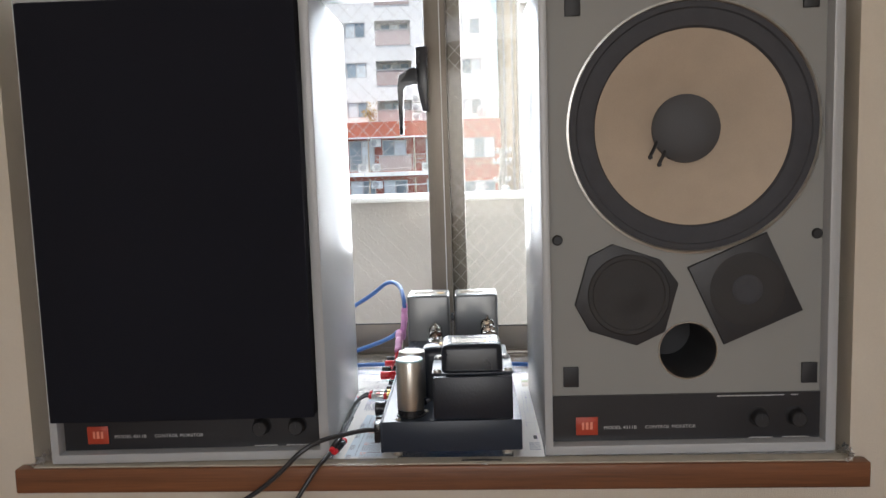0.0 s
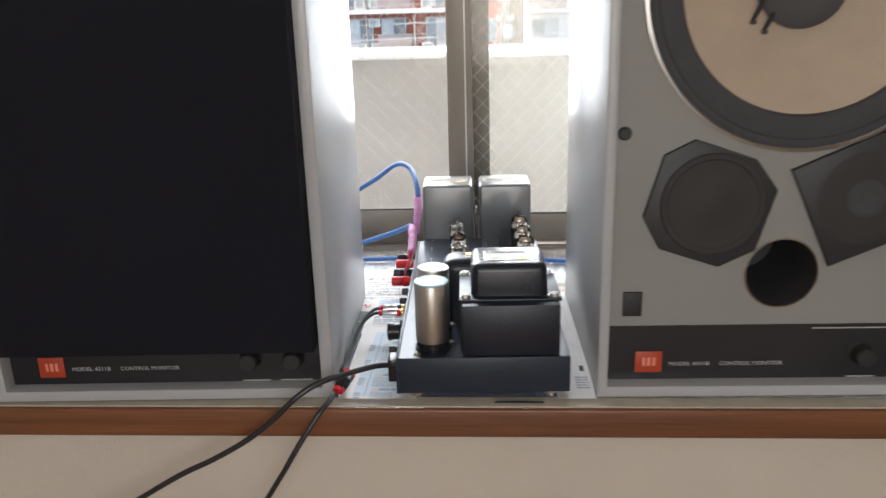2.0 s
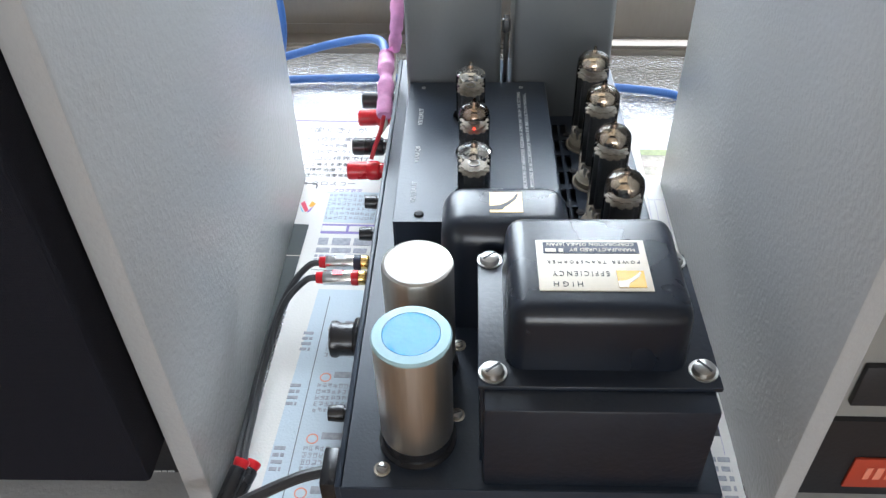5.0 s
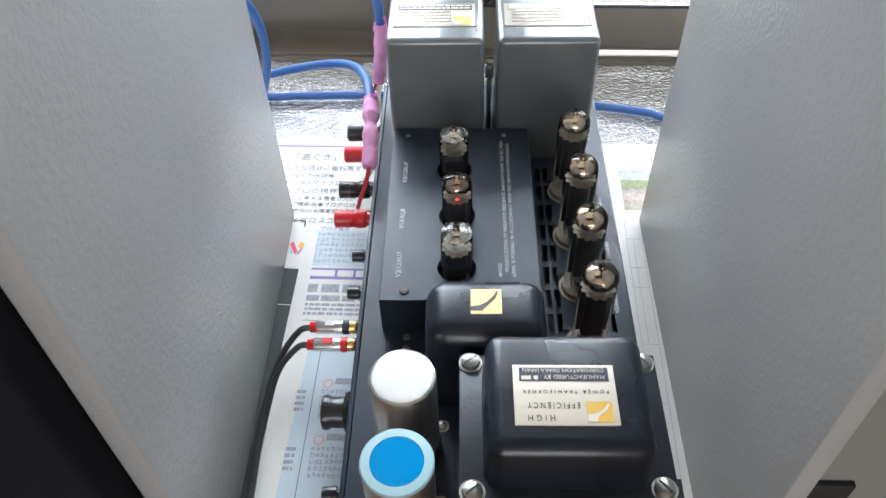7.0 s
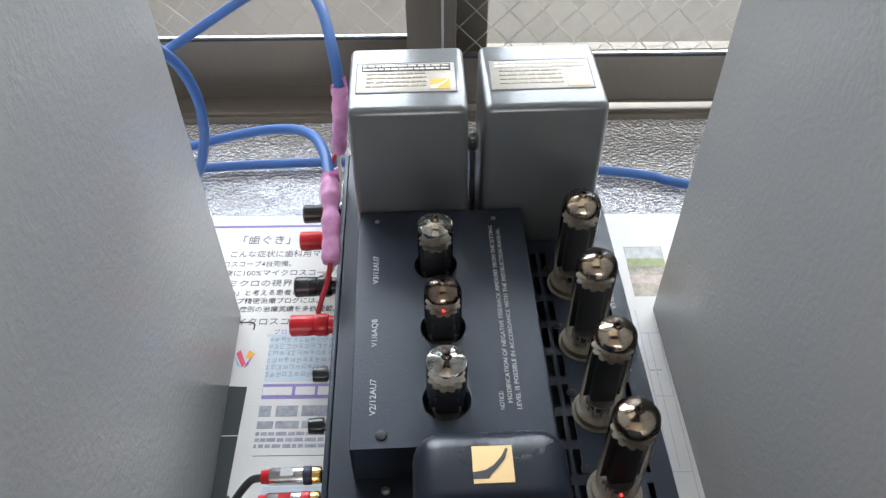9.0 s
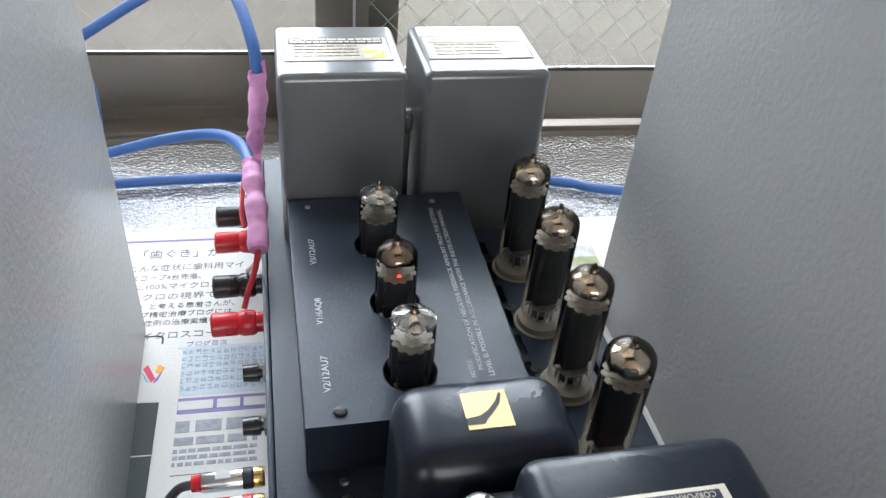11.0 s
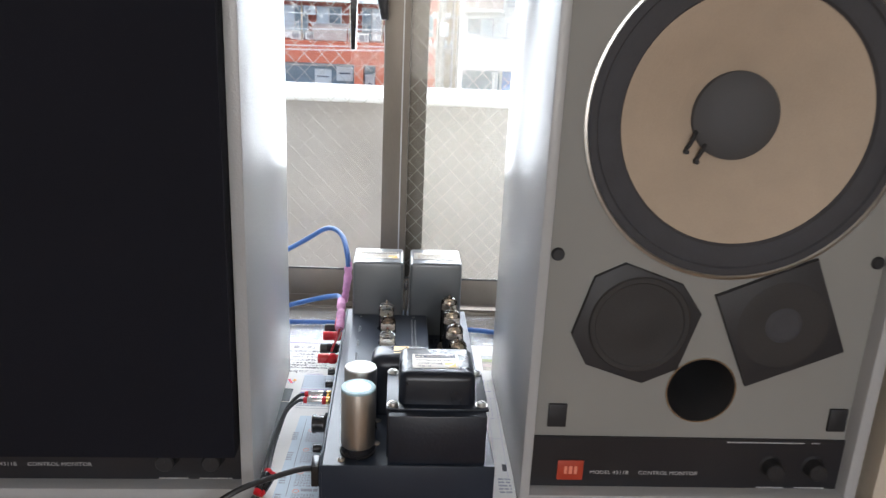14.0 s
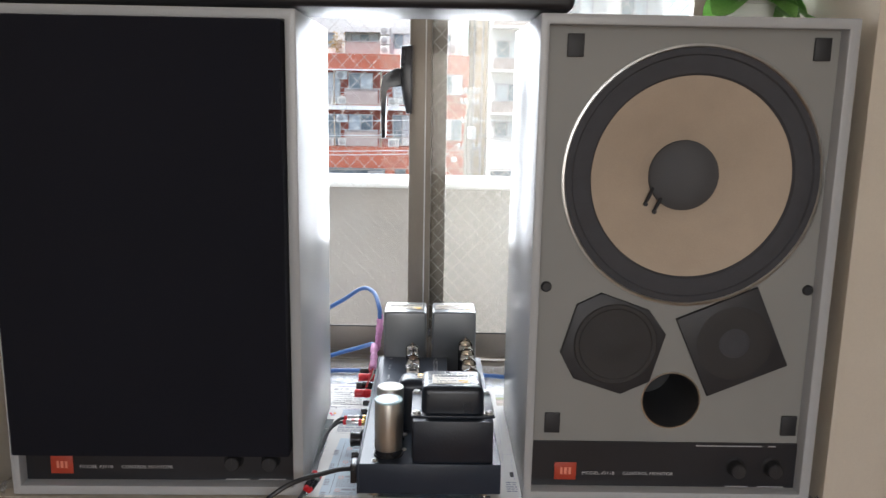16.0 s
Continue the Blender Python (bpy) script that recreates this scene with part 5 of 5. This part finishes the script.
# white tiled block behind the red one
P = 2.56
wb = thing("white_apartment_block", pose(-0.85, 0, -1.0), "white tiled apartment block with small windows and recessed balconies", "building")
WY = 52.0
cols = [(-14.2, -11.9, "b"), (-11.3, -9.9, "w"), (-8.15, -6.79, "w"), (-6.17, -3.84, "b"), (-3.05, -1.75, "w"), (-0.57, 0.69, "w")]
floors = [3.85 + P * k for k in range(6)]
bm = bmesh.new()
xs = -18.0
edges_x = sorted([-18.0, 1.45] + [c[0] for c in cols] + [c[1] for c in cols])
for i, (a, b) in enumerate(zip(edges_x, edges_x[1:])):
    kind = next((c[2] for c in cols if abs(c[0] - a) < 1e-6), None)
    if kind is None:
        box(a, b, WY, WY + 9, GZ, 20.0, bm=bm)
        continue
    z = GZ
    for f in floors:
        lo, hi = (f + 0.02, f + 1.42) if kind == "b" else (f + 0.38, f + 1.36)
        box(a, b, WY, WY + 9, z, lo, bm=bm)
        z = hi
    box(a, b, WY, WY + 9, z, 20.0, bm=bm)
    box(a, b, WY + (1.1 if kind == "b" else 0.12), WY + 8.9, floors[0], floors[-1] + 2.0, bm=bm)
part("wall", bm, "white_wall", wb, smooth=False)
bm = bmesh.new()
for k in range(40):
    z = 3.9 + k * 0.32
    box(0.75, 1.44, WY - 0.012, WY + 0.01, z, z + 0.29, bm=bm)
    box(-1.72, -0.62, WY - 0.012, WY + 0.01, z, z + 0.29, bm=bm)
part("tile_courses", bm, "white_wall", wb, smooth=False)
for a, b, kind in cols:
    for f in floors:
        if kind == "w":
            facade_window(wb, a + 0.05, b - 0.05, f + 0.43, f + 1.31, WY + 0.08)
        else:
            facade_window(wb, a + 0.3, b - 0.25, f + 0.05, f + 1.30, WY + 1.04, 3)
            rail(wb, a + 0.03, b - 0.03, WY + 0.02, f - 0.15, f + 0.86)
for z in (3.9, 4.5, 5.1):
    ac_unit(wb, -3.86, WY - 0.02, z, 0.62, 0.5)
ac_unit(wb, -1.5, WY - 0.02, 3.95)
ac_unit(wb, 0.35, WY - 0.02, 3.9, 0.8, 0.75)
part("parapet_top", box(-18.1, 1.5, WY - 0.06, WY + 9.1, 20.0, 20.25), "white_wall", wb, smooth=False)
# terrace shrub and laundry rail on the red block's roof
sh = thing("terrace_shrub", pose(-7.5, 51.6, 2.9), "ochre-leaved shrub on the terrace", "shrub")
part("trunk", lathe([(0.03, 0), (0.02, 0.4), (0, 0.42)], 8), "tan_wall", sh)
bm = bmesh.new()
rng = random.Random(3)
for k in range(260):
    c = Vector((rng.gauss(0, 0.24), rng.gauss(0, 0.15), 0.55 + rng.gauss(0, 0.26)))
    vs = [bm.verts.new(c + Vector([rng.uniform(-0.07, 0.07) for _ in range(3)])) for _ in range(4)]
    bm.faces.new(vs[:3])
    bm.faces.new(vs[1:])
part("crown", bm, "ochre", sh, smooth=False)

# red tiled block
rb = thing("red_apartment_block", pose(-0.85, 0, -1.0), "red tiled low apartment block with recessed balconies and a shop below", "building")
RY = 51.0
bm = bmesh.new()
box(-18, 1.86, RY + 0.62, RY + 6, GZ, 3.86, bm=bm)
box(-18, -1.55, RY, RY + 0.62, 2.86, 3.86, bm=bm)
box(-18, -1.55, RY, RY + 0.62, -3.36, -2.02, bm=bm)
box(-1.55, 1.86, RY, RY + 0.62, GZ, 3.86, bm=bm)
for x in (-9.1, -3.45, -2.1):
    box(x, x + 0.55, RY, RY + 0.62, GZ, -3.36, bm=bm)
part("wall", bm, "red_wall", rb, smooth=False)
# back of the recess, its shade painted as a darker red
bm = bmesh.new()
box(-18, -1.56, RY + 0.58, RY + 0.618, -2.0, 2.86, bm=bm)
part("recess_wall", bm, "red_shaded", rb, smooth=False)
bm = bmesh.new()
box(-18, -1.58, RY - 0.06, RY + 0.61, 0.36, 0.62, bm=bm)
box(-18, -1.57, RY - 0.03, RY + 0.02, 2.82, 2.90, bm=bm)
part("balcony_slab", bm, "coping", rb, "white balcony slab edge", smooth=False)
for f in (0.62, -2.0):
    for k, x in enumerate((-15.9, -13.6, -10.9, -8.05, -5.85, -3.0)):
        w = 1.6 if k % 2 else 1.5
        facade_window(rb, x, min(x + w, -1.8), f + (0.15 if k != 4 else 0.9), f + 2.0, RY + 0.52, 2)
    for a, b in ((-14.2, -11.6), (-6.0, -3.95)):
        rail(rb, a, b, RY + 0.05, f + 0.05, f + 1.10)
    bm = bmesh.new()
    for a, b in ((-18, -14.25), (-11.5, -6.05), (-3.85, -1.6)):
        for z in (0.55, 0.80, 1.08):
            box(a, b, RY + 0.02, RY + 0.05, f + z, f + z + 0.035, bm=bm)
        n = int((b - a) / 0.9)
        for q in range(n + 1):
            box(a + (b - a) * q / n - 0.02, a + (b - a) * q / n + 0.02, RY + 0.02, RY + 0.05, f, f + 1.1, bm=bm)
    part("balcony_rail", bm, "alu", rb, smooth=False)
    for x in (-11.3, -6.75, -3.75, -1.75):
        part("downpipe", lathe([(0.05, 0), (0.05, 2.2), (0, 2.2)], 8, at=(x, RY + 0.12, f)), "tan_wall", rb)
    ac_unit(rb, -6.65, RY + 0.50, f + (1.65 if f > 0 else 1.55), 0.7, 0.5)
    ac_unit(rb, -6.55, RY + 0.50, f + 0.05, 0.7, 0.5)
    ac_unit(rb, -7.5, RY + 0.48, f + 0.02, 0.8, 0.55)
    ac_unit(rb, -3.3, RY + 0.45, f + 0.02, 0.7, 0.5)
for z0, z1 in ((1.45, 2.60), (-1.42, -0.2)):
    facade_window(rb, -0.5, 1.42, z0, z1, RY - 0.02, 3)
bm = bmesh.new()
box(-18, -9.2, RY + 0.50, RY + 0.56, GZ, -3.37, bm=bm)
box(-8.5, -3.5, RY + 0.50, RY + 0.56, GZ, -3.37, bm=bm)
box(-2.85, -2.15, RY + 0.50, RY + 0.56, GZ, -3.37, bm=bm)
part("shop_window", bm, "pane", rb, smooth=False)
for a, b, c, d in ((-6.0, -4.95, -4.75, -3.76), (-3.72 - 0.9, -3.6, -4.45, -3.58), (-2.8, -2.2, -5.2, -4.0)):
    part("shop_sign", box(a, b, RY + 0.40, RY + 0.48, c, d), "white_metal", rb, "white shop sign", smooth=False)
    part("shop_sign_print", box(a + 0.15, b - 0.15, RY + 0.39, RY + 0.40, (c + d) / 2, (c + d) / 2 + 0.08), "navy", rb, smooth=False)

# tan block, then the white block with curved balconies
tb = thing("tan_building", pose(-0.85, 0, -1.0), "narrow tan rendered building", "building")
part("wall", box(1.9, 3.05, 53, 60, GZ, 13, bevel=0.05, seg=1), "tan_wall", tb, smooth=False)
part("roof_edge", box(1.85, 3.1, 52.9, 60.1, 13, 13.25), "alu", tb, smooth=False)
for x in (2.2, 2.75):
    part("downpipe", lathe([(0.06, 0), (0.06, 19), (0, 19)], 8, at=(x, 52.9, GZ)), "alu", tb)
vb = thing("white_balcony_block", pose(-0.85, 0, -1.0), "white apartment block with balconies over a shopfront", "building")
VY = 51.5
part("wall", box(3.1, 14, VY, VY + 8, GZ, 15), "white_wall", vb, smooth=False)
part("roof_edge", box(3.0, 14.1, VY - 0.1, VY + 8.1, 15, 15.3), "alu", vb, smooth=False)
for k in range(6):
    f = 0.15 + 2.68 * k
    for a in (3.25, 7.6, 11.0):
        if f > -1:
            part("balcony_slab", box(a, a + 2.5, VY - 0.9, VY, f, f + 0.16, bevel=0.04, seg=1), "white_wall", vb, smooth=False)
            rail(vb, a + 0.05, a + 2.45, VY - 0.82, f + 0.2, f + 0.95)
        facade_window(vb, a + 0.35, a + 1.95, f + 0.95, f + 1.95, VY - 0.02, 2)
    facade_window(vb, 6.1, 7.2, f + 0.4, f + 1.4, VY - 0.02, 2)
part("fascia_sign", box(3.35, 12.0, VY - 0.5, VY - 0.02, -3.40, -1.45), "white_metal", vb, "blank white fascia over the shop", smooth=False)
facade_window(vb, 3.6, 5.2, -1.2, -0.3, VY - 0.02, 2)
facade_window(vb, 6.1, 7.4, -1.3, -0.5, VY - 0.02, 2)
part("shop_front", box(3.4, 5.8, VY - 0.15, VY - 0.02, GZ, -3.42), "pane", vb, smooth=False)
part("blue_shutter", box(5.98, 8.6, VY - 0.2, VY - 0.02, GZ, -3.42), "blue_sign", vb, "blue shop shutter", smooth=False)
part("column", lathe([(0.18, 0), (0.18, 3.0), (0.22, 3.1), (0, 3.12)], 14, at=(5.5, VY - 0.4, GZ)), "white_metal", vb)

# utility pole with its fittings, and the wires
pole = thing("utility_pole", pose(0.66, 30, GZ - 0.6), "concrete utility pole with cross-arms, insulators and a transformer", "utility pole")
part("post", lathe([(0, -0.4), (0.17, -0.4), (0.11, 7.9), (0, 7.92)], 16), "pole", pole)
for z, w in ((7.7, 0.36), (7.3, 0.34), (6.6, 0.30), (5.6, 0.42)):
    c = part("cross_arm", box(-w, w, -0.05, 0.05, z, z + 0.08), "alu", pole, smooth=False)
    for q in (-1, -0.5, 0.5, 1):
        part("insulator", lathe([(0.03, 0), (0.06, 0.03), (0.035, 0.07), (0.06, 0.10), (0.03, 0.15), (0, 0.16)], 10, at=(q * w * 0.92, 0, z + 0.08)), "white_metal", c)
part("transformer", lathe([(0, 0), (0.16, 0), (0.17, 0.03), (0.17, 0.42), (0.12, 0.48), (0, 0.48)], 16, at=(0.10, -0.28, 6.0)), "white_metal", pole)
part("junction_box", box(-0.66, -0.45, -0.1, 0.08, 5.1, 5.3, bevel=0.02, seg=1), "white_metal", pole)
part("cable_bundle", hose([(-0.12, -0.1, 0.1), (-0.12, -0.12, 4.0), (-0.16, -0.12, 6.2), (-0.05, -0.1, 7.2)], 0.05, seg=6, steps=4), "pole", pole)
rng = random.Random(8)
for k, (z, zr) in enumerate(((0.75, 0.85), (0.1, 0.3), (-0.45, -0.4), (-0.55, -0.62), (-1.05, -1.0), (-1.2, -1.35), (-1.75, -1.6))):
    w = thing("overhead_wire", pose(-0.5, 0, -0.6), "sagging overhead street wire", "wire", "overhead wires")
    part("strand", hose([(-22, 30.2, z + 0.9), (-12, 30, z + 0.05), (-5, 30, z - 0.12), (1.2, 30, z), (7, 30, zr - 0.2), (14, 30, zr + 0.1), (22, 30.4, zr + 0.9)], 0.014, seg=5, steps=6), "curtain" if k % 3 else "pole", w)
